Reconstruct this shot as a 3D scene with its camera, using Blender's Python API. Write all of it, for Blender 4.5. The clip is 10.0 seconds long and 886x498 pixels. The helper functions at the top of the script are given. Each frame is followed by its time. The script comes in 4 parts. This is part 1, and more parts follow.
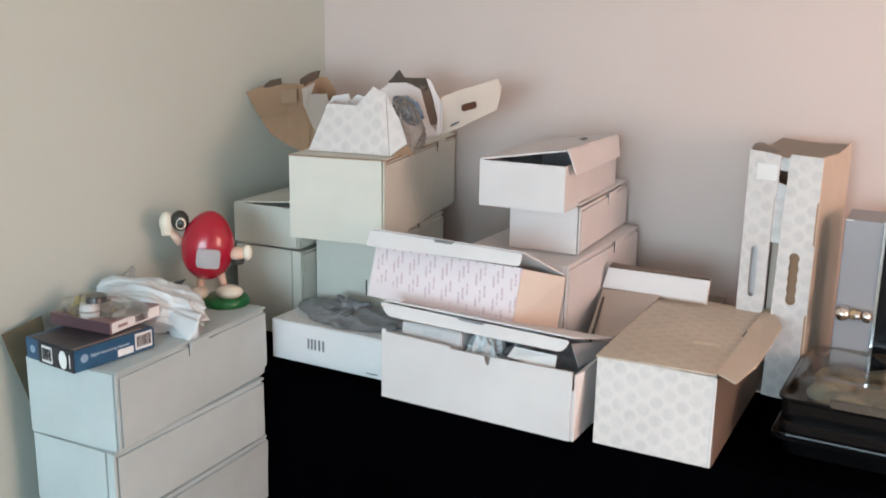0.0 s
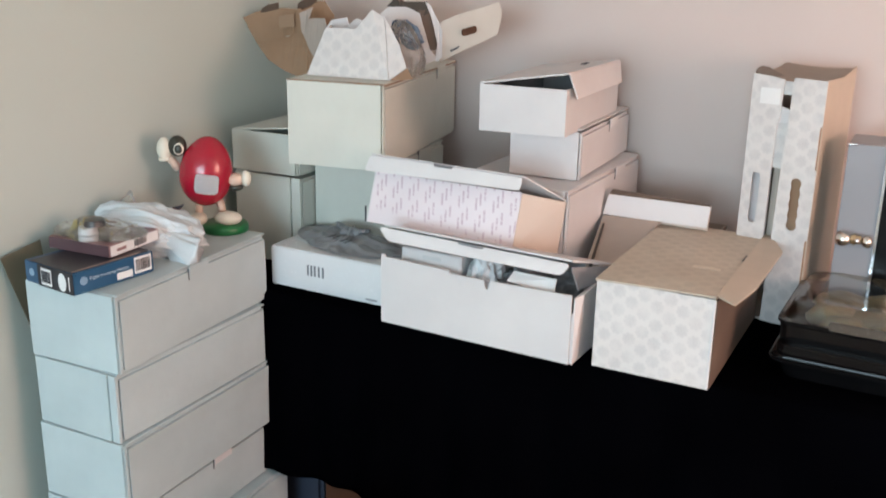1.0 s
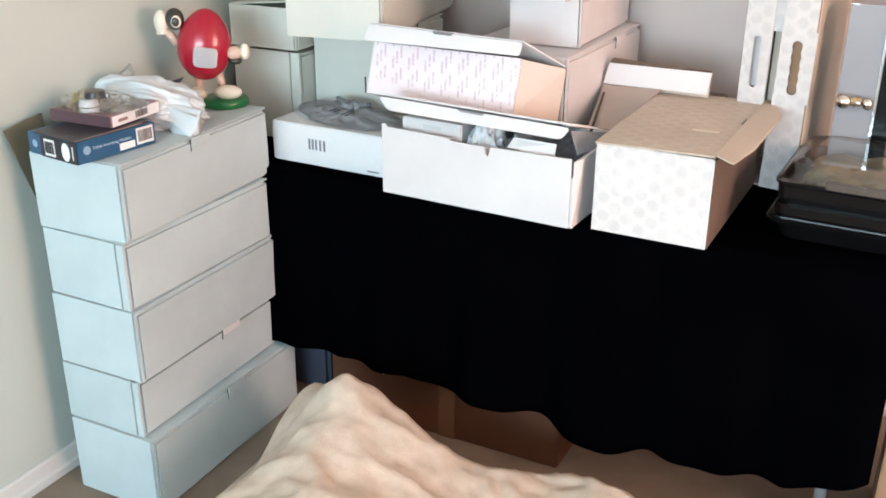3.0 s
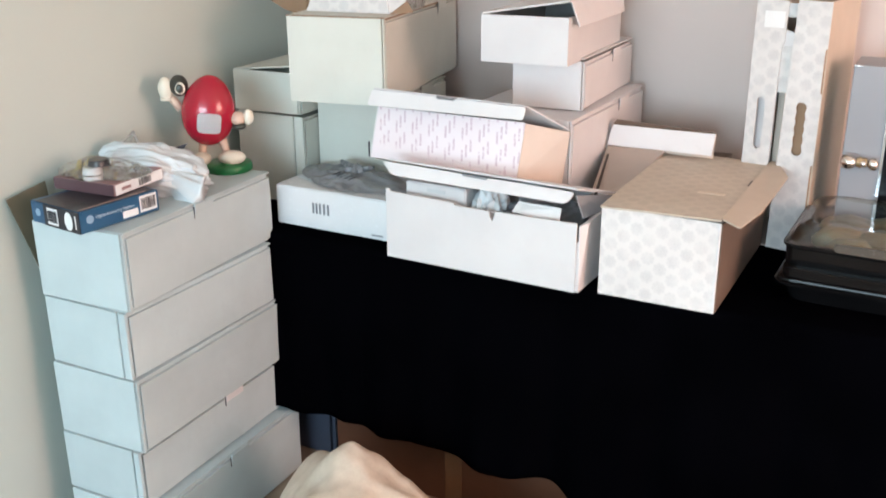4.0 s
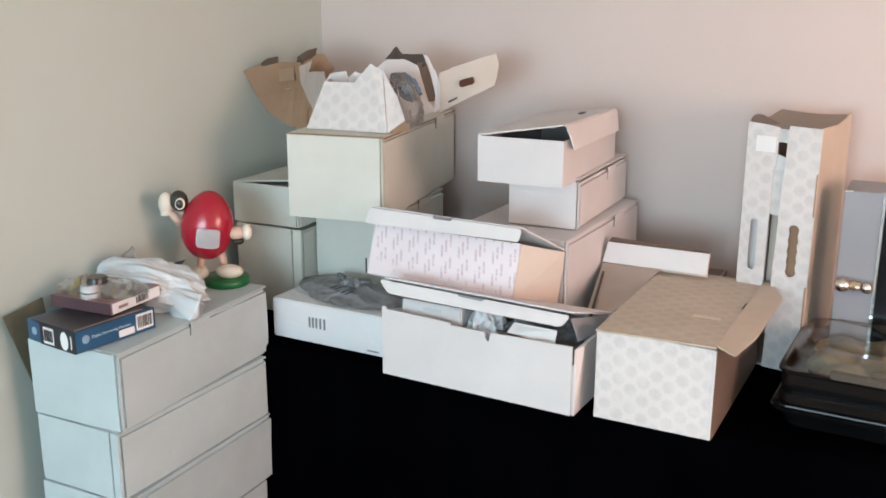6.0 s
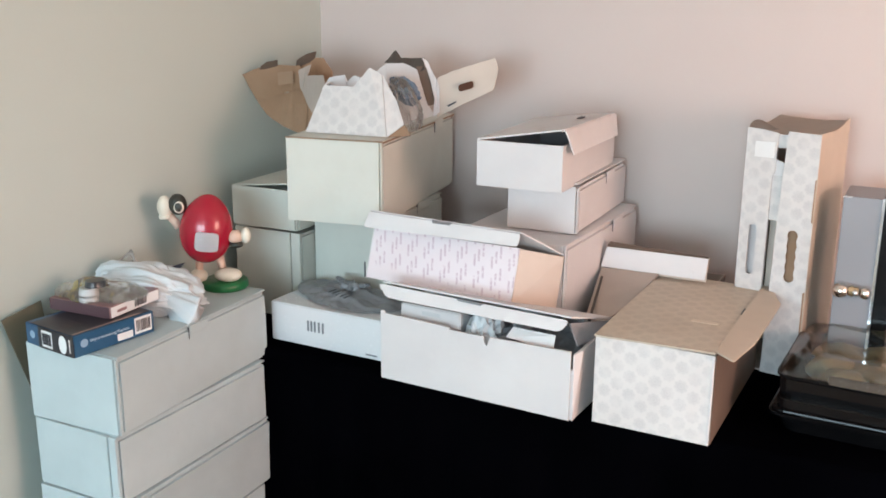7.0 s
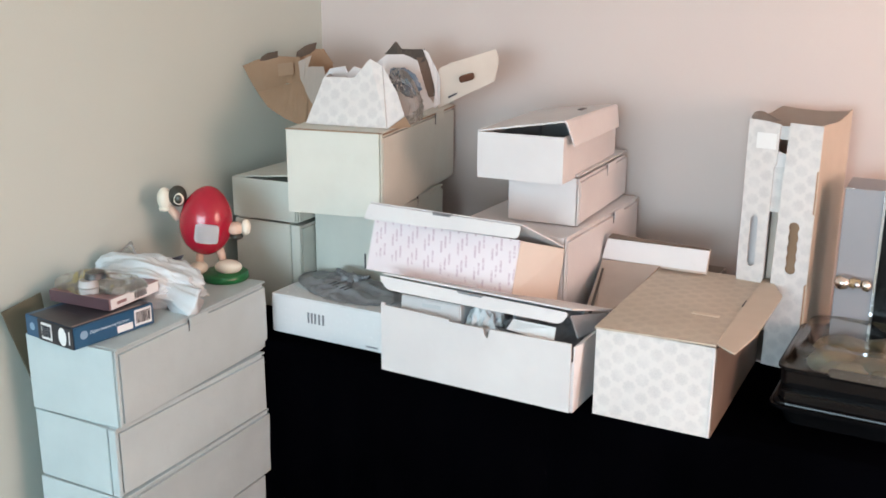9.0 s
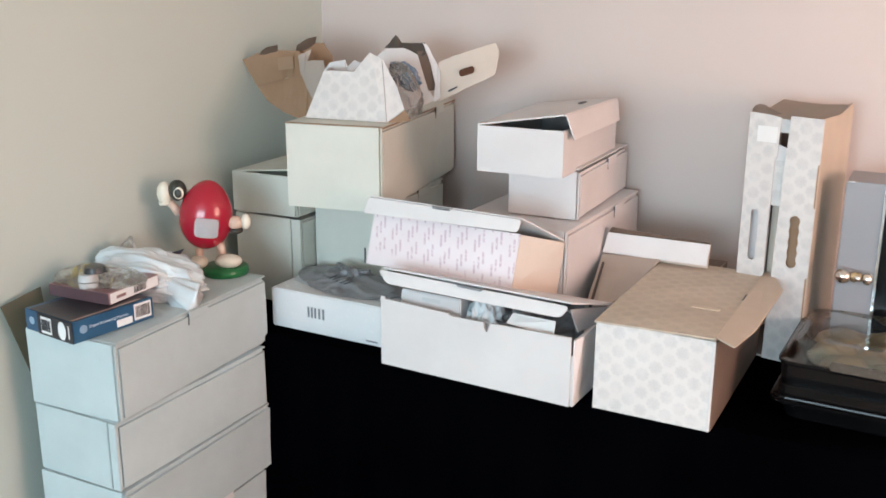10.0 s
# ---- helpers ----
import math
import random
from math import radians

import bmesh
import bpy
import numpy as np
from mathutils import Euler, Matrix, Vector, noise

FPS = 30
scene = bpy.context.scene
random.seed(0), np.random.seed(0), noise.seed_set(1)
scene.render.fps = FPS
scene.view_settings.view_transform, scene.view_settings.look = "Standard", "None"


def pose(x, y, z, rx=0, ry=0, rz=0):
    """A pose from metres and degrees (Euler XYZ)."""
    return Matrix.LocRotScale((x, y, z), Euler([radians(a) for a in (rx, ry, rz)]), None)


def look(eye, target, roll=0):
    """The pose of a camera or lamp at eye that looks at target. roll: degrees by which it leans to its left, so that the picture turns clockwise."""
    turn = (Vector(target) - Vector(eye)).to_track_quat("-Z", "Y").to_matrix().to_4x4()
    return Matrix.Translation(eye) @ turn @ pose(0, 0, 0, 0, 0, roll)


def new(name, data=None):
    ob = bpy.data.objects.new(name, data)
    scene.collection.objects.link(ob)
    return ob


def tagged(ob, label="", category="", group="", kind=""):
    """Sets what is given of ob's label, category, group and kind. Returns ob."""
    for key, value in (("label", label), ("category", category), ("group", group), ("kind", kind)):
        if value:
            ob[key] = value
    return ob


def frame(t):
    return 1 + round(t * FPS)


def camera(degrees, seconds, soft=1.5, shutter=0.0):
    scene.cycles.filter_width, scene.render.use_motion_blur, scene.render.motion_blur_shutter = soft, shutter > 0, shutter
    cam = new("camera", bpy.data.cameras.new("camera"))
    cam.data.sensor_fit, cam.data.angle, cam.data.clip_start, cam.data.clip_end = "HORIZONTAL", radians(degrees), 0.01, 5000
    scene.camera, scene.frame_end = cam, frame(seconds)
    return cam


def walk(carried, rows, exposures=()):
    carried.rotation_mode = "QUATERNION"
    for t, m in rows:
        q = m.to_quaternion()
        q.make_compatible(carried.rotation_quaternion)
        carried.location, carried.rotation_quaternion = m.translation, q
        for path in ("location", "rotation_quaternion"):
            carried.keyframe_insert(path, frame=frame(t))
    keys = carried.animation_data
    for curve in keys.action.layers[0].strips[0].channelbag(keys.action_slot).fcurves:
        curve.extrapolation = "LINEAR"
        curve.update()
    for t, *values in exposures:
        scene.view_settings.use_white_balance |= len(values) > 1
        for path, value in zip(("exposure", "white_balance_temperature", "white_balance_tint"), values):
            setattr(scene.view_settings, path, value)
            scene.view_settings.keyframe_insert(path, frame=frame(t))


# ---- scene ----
# Room frame: left wall x = 0, back wall y = 0, floor z = 0.
cam = camera(48.8, 10.0, soft=1.7, shutter=0.5)
ROWS = [
    (0.0, 1.8620, -2.7622, 1.6789, 27.023, -13.760, 0.979),
    (0.5, 1.8581, -2.7623, 1.6585, 26.890, -15.345, 1.069),
    (1.0, 1.8626, -2.7638, 1.6361, 26.915, -17.143, 1.080),
    (1.5, 1.8692, -2.7738, 1.6090, 26.927, -19.078, 1.076),
    (2.0, 1.8706, -2.7937, 1.5766, 26.720, -21.225, 0.944),
    (2.2, 1.8750, -2.8021, 1.5696, 26.699, -22.291, 0.799),
    (3.3, 1.8907, -2.8031, 1.5667, 27.312, -22.800, -0.069),
    (3.5, 1.8847, -2.7891, 1.5715, 27.412, -21.888, -0.162),
    (4.0, 1.8752, -2.7761, 1.5922, 27.347, -19.936, -0.328),
    (4.5, 1.8796, -2.7622, 1.6147, 27.580, -18.127, -0.440),
    (5.0, 1.8828, -2.7543, 1.6392, 27.666, -16.719, -0.350),
    (5.5, 1.8778, -2.7530, 1.6655, 27.481, -15.834, -0.122),
    (6.0, 1.8720, -2.7570, 1.6789, 27.241, -15.128, 0.151),
    (7.5, 1.8678, -2.7579, 1.6851, 27.089, -15.026, 0.415),
    (8.0, 1.8720, -2.7507, 1.6832, 27.259, -15.171, 0.357),
    (8.5, 1.8690, -2.7516, 1.6839, 27.192, -15.341, 0.363),
    (9.0, 1.8700, -2.7502, 1.6835, 27.228, -15.501, 0.333),
    (9.5, 1.8703, -2.7477, 1.6808, 27.268, -15.607, 0.281),
    (10.0, 1.8746, -2.7450, 1.6791, 27.381, -15.770, 0.241),
]
EXPOSURES = [(0.0, 1.36, 6200, 10), (1.0, 1.38, 6200, 10), (1.5, 1.48, 6200, 10), (2.2, 1.70, 6200, 10), (3.3, 1.87, 6200, 10), (4.0, 1.73, 6200, 10), (5.0, 1.58, 6200, 10), (6.0, 1.47, 6200, 10), (7.5, 1.54, 6200, 10), (10.0, 1.56, 6200, 10)]
walk(cam, [(t, pose(x, y, z, 90 + pitch, 0, yaw) @ pose(0, 0, 0, 0, 0, roll)) for t, x, y, z, yaw, pitch, roll in ROWS], EXPOSURES)

# ---- light ----
world = bpy.data.worlds.new("world")
scene.world = world
world.use_nodes = True
sky = world.node_tree.nodes.new("ShaderNodeTexSky")
sky.sky_type, sky.sun_disc = "NISHITA", False
sky.sun_elevation, sky.sun_rotation = radians(48.8), radians(98.7)
world.node_tree.links.new(sky.outputs[0], world.node_tree.nodes["Background"].inputs[0])
world.node_tree.nodes["Background"].inputs[1].default_value = 0.05
sun = new("sun", bpy.data.lights.new("sun", "SUN"))
sun.data.energy, sun.data.angle, sun.data.color = 5.0, radians(0.5), (1.0, 0.85, 0.70)
sun.matrix_world = look((1.3, -0.2, 1.5), (0, 0, 0))


def window_lamp(name, eye, target, width, height, watts, colour):
    lamp = new(name, bpy.data.lights.new(name, "AREA"))
    lamp.data.shape, lamp.data.size, lamp.data.size_y = "RECTANGLE", width, height
    lamp.data.energy, lamp.data.color = watts, colour
    lamp.matrix_world = look(eye, target)
    return lamp


window_lamp("window_daylight", (1.55, -5.95, 1.45), (1.4, 0, 1.35), 2.7, 1.4, 56, (0.705, 0.915, 1.0))
# Warm fill added at the side opening, out of view, for right-facing sides.
window_lamp("side_warm_fill", (4.15, -1.8, 1.5), (0, -1.5, 1.6), 1.35, 1.15, 22, (1.0, 0.605, 0.455))


# ---- materials ----
def material(name):
    m = bpy.data.materials.new(name)
    m.use_nodes = True
    nt = m.node_tree
    return m, nt, nt.nodes["Principled BSDF"]


def node(nt, kind, **inputs):
    n = nt.nodes.new(kind)
    for key, value in inputs.items():
        n.inputs[key.replace("_", " ")].default_value = value
    return n


def math_node(nt, op, a, b=None, c=None):
    n = nt.nodes.new("ShaderNodeMath")
    n.operation = op
    for i, v in enumerate((a, b, c)):
        if v is None:
            continue
        if isinstance(v, (int, float)):
            n.inputs[i].default_value = v
        else:
            nt.links.new(v, n.inputs[i])
    return n.outputs[0]


def mix(nt, factor, a, b):
    n = nt.nodes.new("ShaderNodeMix")
    n.data_type = "RGBA"
    for i, v in ((0, factor), (6, a), (7, b)):
        if isinstance(v, (int, float)):
            n.inputs[i].default_value = v
        elif isinstance(v, tuple):
            n.inputs[i].default_value = (*v, 1)
        else:
            nt.links.new(v, n.inputs[i])
    return n.outputs[2]


def noise_out(nt, scale, detail=4.0, rough=0.55, coord="Object", stretch=None):
    tc = nt.nodes.new("ShaderNodeTexCoord")
    n = node(nt, "ShaderNodeTexNoise", Scale=scale, Detail=detail, Roughness=rough)
    if stretch:
        mp = nt.nodes.new("ShaderNodeMapping")
        mp.inputs["Scale"].default_value = stretch
        nt.links.new(tc.outputs[coord], mp.inputs[0])
        nt.links.new(mp.outputs[0], n.inputs["Vector"])
    else:
        nt.links.new(tc.outputs[coord], n.inputs["Vector"])
    return n.outputs[0]


def ramp(nt, value, lo, hi):
    n = nt.nodes.new("ShaderNodeMapRange")
    n.inputs[1].default_value, n.inputs[2].default_value = lo, hi
    nt.links.new(value, n.inputs[0])
    return n.outputs[0]


def bump(nt, bsdf, height, strength=0.2, distance=0.002):
    n = node(nt, "ShaderNodeBump", Strength=strength, Distance=distance)
    nt.links.new(height, n.inputs["Height"])
    nt.links.new(n.outputs[0], bsdf.inputs["Normal"])


def surface(name, dark, light, rough=0.6, big=3.0, fine=120.0, relief=0.15, metal=0.0, depth=0.002, stretch=None, coat=0.0):
    """A surface whose colour wanders between two tones at two scales, with fine relief."""
    m, nt, b = material(name)
    a = ramp(nt, noise_out(nt, big, 3), 0.3, 0.7)
    f = noise_out(nt, fine, 5, stretch=stretch)
    blend = math_node(nt, "MULTIPLY_ADD", f, 0.35, math_node(nt, "MULTIPLY", a, 0.65))
    nt.links.new(mix(nt, blend, dark, light), b.inputs["Base Color"])
    nt.links.new(math_node(nt, "MULTIPLY_ADD", f, 0.15, rough - 0.07), b.inputs["Roughness"])
    b.inputs["Metallic"].default_value = metal
    b.inputs["Coat Weight"].default_value = coat
    bump(nt, b, f, relief, depth)
    return m


def card(name, dark, light, rough=0.62):
    """Coated corrugated card: faint flutes, scuffs and broad mottling."""
    m, nt, b = material(name)
    tint = node(nt, "ShaderNodeObjectInfo")
    a = ramp(nt, noise_out(nt, 5.0, 4), 0.3, 0.7)
    scuff = ramp(nt, noise_out(nt, 38.0, 6, 0.7), 0.62, 0.8)
    base = mix(nt, a, dark, light)
    base = mix(nt, math_node(nt, "MULTIPLY", scuff, 0.22), base, tuple(c * 0.62 for c in dark))
    tone = math_node(nt, "MULTIPLY_ADD", tint.outputs["Random"], 0.08, 0.95)
    vary = nt.nodes.new("ShaderNodeMix")
    vary.data_type, vary.blend_type = "RGBA", "MULTIPLY"
    vary.inputs[0].default_value = 1.0
    nt.links.new(base, vary.inputs[6])
    grey = nt.nodes.new("ShaderNodeCombineColor")
    for i in range(3):
        nt.links.new(tone, grey.inputs[i])
    nt.links.new(grey.outputs[0], vary.inputs[7])
    nt.links.new(vary.outputs[2], b.inputs["Base Color"])
    b.inputs["Roughness"].default_value = rough
    h = math_node(nt, "ADD", noise_out(nt, 9.0, 3), math_node(nt, "MULTIPLY", noise_out(nt, 260.0, 3), 0.10))
    bump(nt, b, h, 0.35, 0.006)
    return m, nt, b, vary.outputs[2]


def lattice(nt, u, v, du, dv):
    """Offsets in metres from the nearest point of a lattice."""
    fu = math_node(nt, "SUBTRACT", math_node(nt, "FRACT", math_node(nt, "DIVIDE", u, du)), 0.5)
    fv = math_node(nt, "SUBTRACT", math_node(nt, "FRACT", math_node(nt, "DIVIDE", v, dv)), 0.5)
    return math_node(nt, "MULTIPLY", fu, du), math_node(nt, "MULTIPLY", fv, dv)


def uv_axes(nt):
    tc = nt.nodes.new("ShaderNodeTexCoord")
    sp = nt.nodes.new("ShaderNodeSeparateXYZ")
    nt.links.new(tc.outputs["UV"], sp.inputs[0])
    return sp.outputs[0], sp.outputs[1]


def rosette_card(name, dark, light, ink, strength):
    """Card printed with staggered rows of pale rosettes."""
    m, nt, b, base = card(name, dark, light)
    u, v = uv_axes(nt)
    total = None
    for su, sv in ((0.0, 0.0), (0.028, 0.021)):
        du, dv = lattice(nt, math_node(nt, "ADD", u, su + 10.0), math_node(nt, "ADD", v, sv + 10.0), 0.056, 0.042)
        r = math_node(nt, "SQRT", math_node(nt, "ADD", math_node(nt, "MULTIPLY", du, du), math_node(nt, "MULTIPLY", dv, dv)))
        ang = math_node(nt, "ARCTAN2", dv, du)
        petal = math_node(nt, "MULTIPLY_ADD", math_node(nt, "SINE", math_node(nt, "MULTIPLY", ang, 8.0)), 0.0012, 0.0138)
        disc = ramp(nt, math_node(nt, "SUBTRACT", petal, r), -0.003, 0.003)
        rings = math_node(nt, "MULTIPLY_ADD", math_node(nt, "SINE", math_node(nt, "MULTIPLY", r, 1100.0)), 0.15, 0.85)
        one = math_node(nt, "MULTIPLY", disc, rings)
        total = one if total is None else math_node(nt, "MAXIMUM", total, one)
    worn = math_node(nt, "MULTIPLY", total, ramp(nt, noise_out(nt, 30.0, 4), 0.25, 0.6))
    nt.links.new(mix(nt, math_node(nt, "MULTIPLY", worn, strength), base, ink), b.inputs["Base Color"])
    return m


def stroke_card(name):
    """White card whose printed side carries short slanting lines of illegible print."""
    m, nt, b, base = card(name, (0.72, 0.68, 0.71), (0.79, 0.76, 0.79))
    u, v = uv_axes(nt)
    lean = math_node(nt, "MULTIPLY_ADD", v, 0.05, u)
    total = None
    for su, sv in ((0.0, 0.0), (0.023, 0.026), (0.012, 0.013)):
        du, dv = lattice(nt, math_node(nt, "ADD", lean, su + 10.0), math_node(nt, "ADD", v, sv + 10.0), 0.046, 0.052)
        wide = math_node(nt, "LESS_THAN", math_node(nt, "ABSOLUTE", du), 0.0028)
        tall = math_node(nt, "LESS_THAN", math_node(nt, "ABSOLUTE", dv), 0.0145)
        one = math_node(nt, "MULTIPLY", wide, tall)
        total = one if total is None else math_node(nt, "MAXIMUM", total, one)
    printed = ramp(nt, math_node(nt, "MULTIPLY_ADD", u, 0.12, v), 0.04, 0.055)
    broken = math_node(nt, "MULTIPLY", math_node(nt, "MULTIPLY", total, printed), ramp(nt, noise_out(nt, 190.0, 2), 0.3, 0.52))
    tinted = mix(nt, 0.35, base, (0.80, 0.66, 0.70))
    nt.links.new(mix(nt, math_node(nt, "MULTIPLY", broken, 0.5), tinted, (0.44, 0.27, 0.36)), b.inputs["Base Color"])
    return m


WHITE = card("white_card", (0.635, 0.62, 0.63), (0.71, 0.695, 0.70))[0]
CREAM = card("cream_card", (0.61, 0.625, 0.57), (0.69, 0.705, 0.65))[0]
KRAFT = card("kraft_card", (0.28, 0.165, 0.095), (0.36, 0.225, 0.14), 0.75)[0]
# White card with warm light from the right put into a tan colour.
WARM_LIT_CARD = card("warm_lit_card", (0.59, 0.495, 0.425), (0.66, 0.565, 0.49), 0.7)[0]
# White card with the stack's dimmer, bluish light put into its colour.
COOL_SHADED_WHITE = card("cool_shaded_white_card", (0.45, 0.53, 0.548), (0.525, 0.61, 0.628))[0]
# Kraft darkened for shade on the rosette box side; dark torn edges too.
DARK_SHADED_KRAFT = card("dark_shaded_kraft_card", (0.11, 0.078, 0.06), (0.155, 0.11, 0.083), 0.75)[0]
# Greyer tan: holds the shade in the rear box, colours other flaps.
GREY_SHADED_TAN = card("grey_shaded_tan_card", (0.36, 0.30, 0.26), (0.43, 0.36, 0.31), 0.6)[0]
DARK_CARD = card("dark_card", (0.055, 0.045, 0.038), (0.08, 0.065, 0.055), 0.8)[0]
OLIVE_BROWN = card("olive_brown", (0.10, 0.088, 0.058), (0.14, 0.122, 0.08), 0.75)[0]
# Brown card with the shade under the table put into its tone.
SHADED_BROWN = card("shaded_brown_card", (0.072, 0.023, 0.0075), (0.10, 0.034, 0.012), 0.75)[0]
ROSETTE = rosette_card("rosette_card", (0.635, 0.615, 0.605), (0.715, 0.695, 0.685), (0.40, 0.40, 0.42), 0.38)
ROSETTE_TAN = rosette_card("rosette_tan_card", (0.47, 0.405, 0.325), (0.56, 0.485, 0.395), (0.36, 0.31, 0.25), 0.42)
LID_TAN = card("lid_tan_card", (0.48, 0.405, 0.325), (0.57, 0.485, 0.395), 0.6)[0]
PRINTED = stroke_card("printed_card")
# Wall paint with the left side's cool light put into a greener tint.
PAINT_COOL_LIT = surface("cool_lit_left_paint", (0.495, 0.552, 0.512), (0.535, 0.592, 0.552), 0.75, 1.2, 160.0, 0.12)
PAINT = surface("wall_paint", (0.61, 0.53, 0.50), (0.65, 0.57, 0.54), 0.75, 1.2, 160.0, 0.12)
CEILING = surface("ceiling_paint", (0.70, 0.69, 0.66), (0.76, 0.75, 0.72), 0.85, 2.0, 90.0, 0.3)
TRIM = surface("trim_paint", (0.70, 0.70, 0.68), (0.78, 0.78, 0.76), 0.4, 6.0, 60.0, 0.08)
CARPET = surface("carpet", (0.23, 0.17, 0.125), (0.36, 0.28, 0.21), 0.95, 6.0, 420.0, 0.9, depth=0.006)
BLACK_CLOTH = surface("black_cloth", (0.0005, 0.0005, 0.0008), (0.0013, 0.0013, 0.0021), 1.0, 4.0, 700.0, 0.3)
BLACK_CLOTH.node_tree.nodes["Principled BSDF"].inputs["Specular IOR Level"].default_value = 0.0
FLEECE = surface("fleece", (0.48, 0.40, 0.315), (0.64, 0.55, 0.455), 0.95, 26.0, 240.0, 0.35, depth=0.004)
BLACK_PLASTIC = surface("black_plastic", (0.003, 0.003, 0.0035), (0.006, 0.006, 0.0065), 0.2, 5.0, 40.0, 0.05)
BLACK_PLASTIC.node_tree.nodes["Principled BSDF"].inputs["Specular IOR Level"].default_value = 0.22
GREY_METAL = surface("grey_metal", (0.24, 0.24, 0.26), (0.28, 0.28, 0.30), 0.4, 4.0, 200.0, 0.05, 0.05)
CHROME = surface("chrome", (0.72, 0.72, 0.74), (0.8, 0.8, 0.82), 0.15, 5.0, 90.0, 0.03, 1.0)
BRASS = surface("brass", (0.60, 0.47, 0.27), (0.76, 0.65, 0.46), 0.18, 20.0, 90.0, 0.1, 1.0)
PALE_BRASS = surface("pale_brass", (0.72, 0.68, 0.62), (0.84, 0.81, 0.76), 0.16, 60.0, 150.0, 0.3, 1.0)
GREY_BAG = surface("grey_plastic_film", (0.20, 0.205, 0.22), (0.30, 0.305, 0.32), 0.32, 9.0, 60.0, 0.5)
WHITE_BAG = surface("white_plastic_film", (0.50, 0.55, 0.58), (0.68, 0.73, 0.76), 0.35, 9.0, 60.0, 0.4)
BLUE_PRINT = surface("blue_print", (0.018, 0.072, 0.15), (0.03, 0.105, 0.20), 0.3, 8.0, 120.0, 0.05)
DARK_PRINT = surface("dark_print", (0.010, 0.012, 0.018), (0.022, 0.024, 0.032), 0.3, 8.0, 120.0, 0.05)
PINK_PRINT = surface("pink_print", (0.17, 0.085, 0.095), (0.36, 0.22, 0.215), 0.35, 18.0, 120.0, 0.05)
LABEL_WHITE = surface("label_paper", (0.74, 0.74, 0.74), (0.82, 0.82, 0.82), 0.5, 12.0, 200.0, 0.05)
INK = surface("dark_ink", (0.03, 0.03, 0.04), (0.06, 0.06, 0.07), 0.5)
GREY_INK = surface("grey_ink", (0.17, 0.18, 0.20), (0.23, 0.24, 0.26), 0.5)
RED = surface("red_plastic", (0.33, 0.004, 0.022), (0.40, 0.007, 0.03), 0.22, 6.0, 80.0, 0.04, coat=0.3)
GREEN = surface("green_plastic", (0.008, 0.11, 0.030), (0.014, 0.15, 0.045), 0.3, 6.0, 80.0, 0.05)
FLESH = surface("beige_plastic", (0.60, 0.43, 0.34), (0.68, 0.50, 0.40), 0.35, 8.0, 80.0, 0.05)
IVORY = surface("ivory_plastic", (0.66, 0.62, 0.52), (0.76, 0.72, 0.62), 0.3, 8.0, 80.0, 0.05)
DARK_OLIVE = surface("dark_olive_plastic", (0.020, 0.022, 0.018), (0.04, 0.042, 0.034), 0.3)
CREAM_WAX = surface("cream_wax", (0.16, 0.14, 0.08), (0.23, 0.20, 0.12), 0.5, 12.0, 80.0, 0.2)
YELLOW = surface("yellow_plastic", (0.55, 0.42, 0.06), (0.65, 0.5, 0.1), 0.4)
BLUE_FILM = surface("blue_film", (0.10, 0.17, 0.27), (0.2, 0.28, 0.38), 0.25, 14.0, 50.0, 0.3)
SLATE = surface("slate_plastic", (0.035, 0.042, 0.065), (0.05, 0.06, 0.088), 0.45)
EDGE = surface("cut_card_edge", (0.25, 0.17, 0.11), (0.34, 0.24, 0.16), 0.85)


def clear_film(name, rough, tint, gloss):
    """Thin clear plastic: mostly see-through, with glossy creases."""
    m, nt, b = material(name)
    out = nt.nodes["Material Output"]
    see = nt.nodes.new("ShaderNodeBsdfTransparent")
    see.inputs[0].default_value = (*tint, 1)
    shine = nt.nodes.new("ShaderNodeBsdfGlossy")
    shine.inputs["Roughness"].default_value = rough
    shine.inputs["Color"].default_value = (1, 1, 1, 1)
    wrinkle = node(nt, "ShaderNodeBump", Strength=0.3, Distance=0.003)
    nt.links.new(noise_out(nt, 35.0, 4), wrinkle.inputs["Height"])
    nt.links.new(wrinkle.outputs[0], shine.inputs["Normal"])
    edge = node(nt, "ShaderNodeFresnel", IOR=1.45)
    nt.links.new(wrinkle.outputs[0], edge.inputs["Normal"])
    blend = nt.nodes.new("ShaderNodeMixShader")
    nt.links.new(math_node(nt, "MULTIPLY_ADD", edge.outputs[0], 0.8, gloss), blend.inputs[0])
    nt.links.new(see.outputs[0], blend.inputs[1])
    nt.links.new(shine.outputs[0], blend.inputs[2])
    nt.links.new(blend.outputs[0], out.inputs["Surface"])
    nt.nodes.remove(b)
    return m


CLEAR = clear_film("clear_plastic", 0.07, (0.94, 0.945, 0.94), 0.02)
HAZY = clear_film("hazy_plastic", 0.06, (0.90, 0.88, 0.82), 0.06)
CLOUDY = clear_film("cloudy_film", 0.38, (0.86, 0.85, 0.84), 0.05)


# ---- building helpers ----
def metre_uv(mesh):
    layer = mesh.uv_layers.new(name="UVMap")
    for poly in mesh.polygons:
        n = poly.normal
        k = max(range(3), key=lambda i: abs(n[i]))
        a, b = [(1, 2), (0, 2), (0, 1)][k]
        for li in poly.loop_indices:
            co = mesh.vertices[mesh.loops[li].vertex_index].co
            layer.data[li].uv = (co[a], co[b])


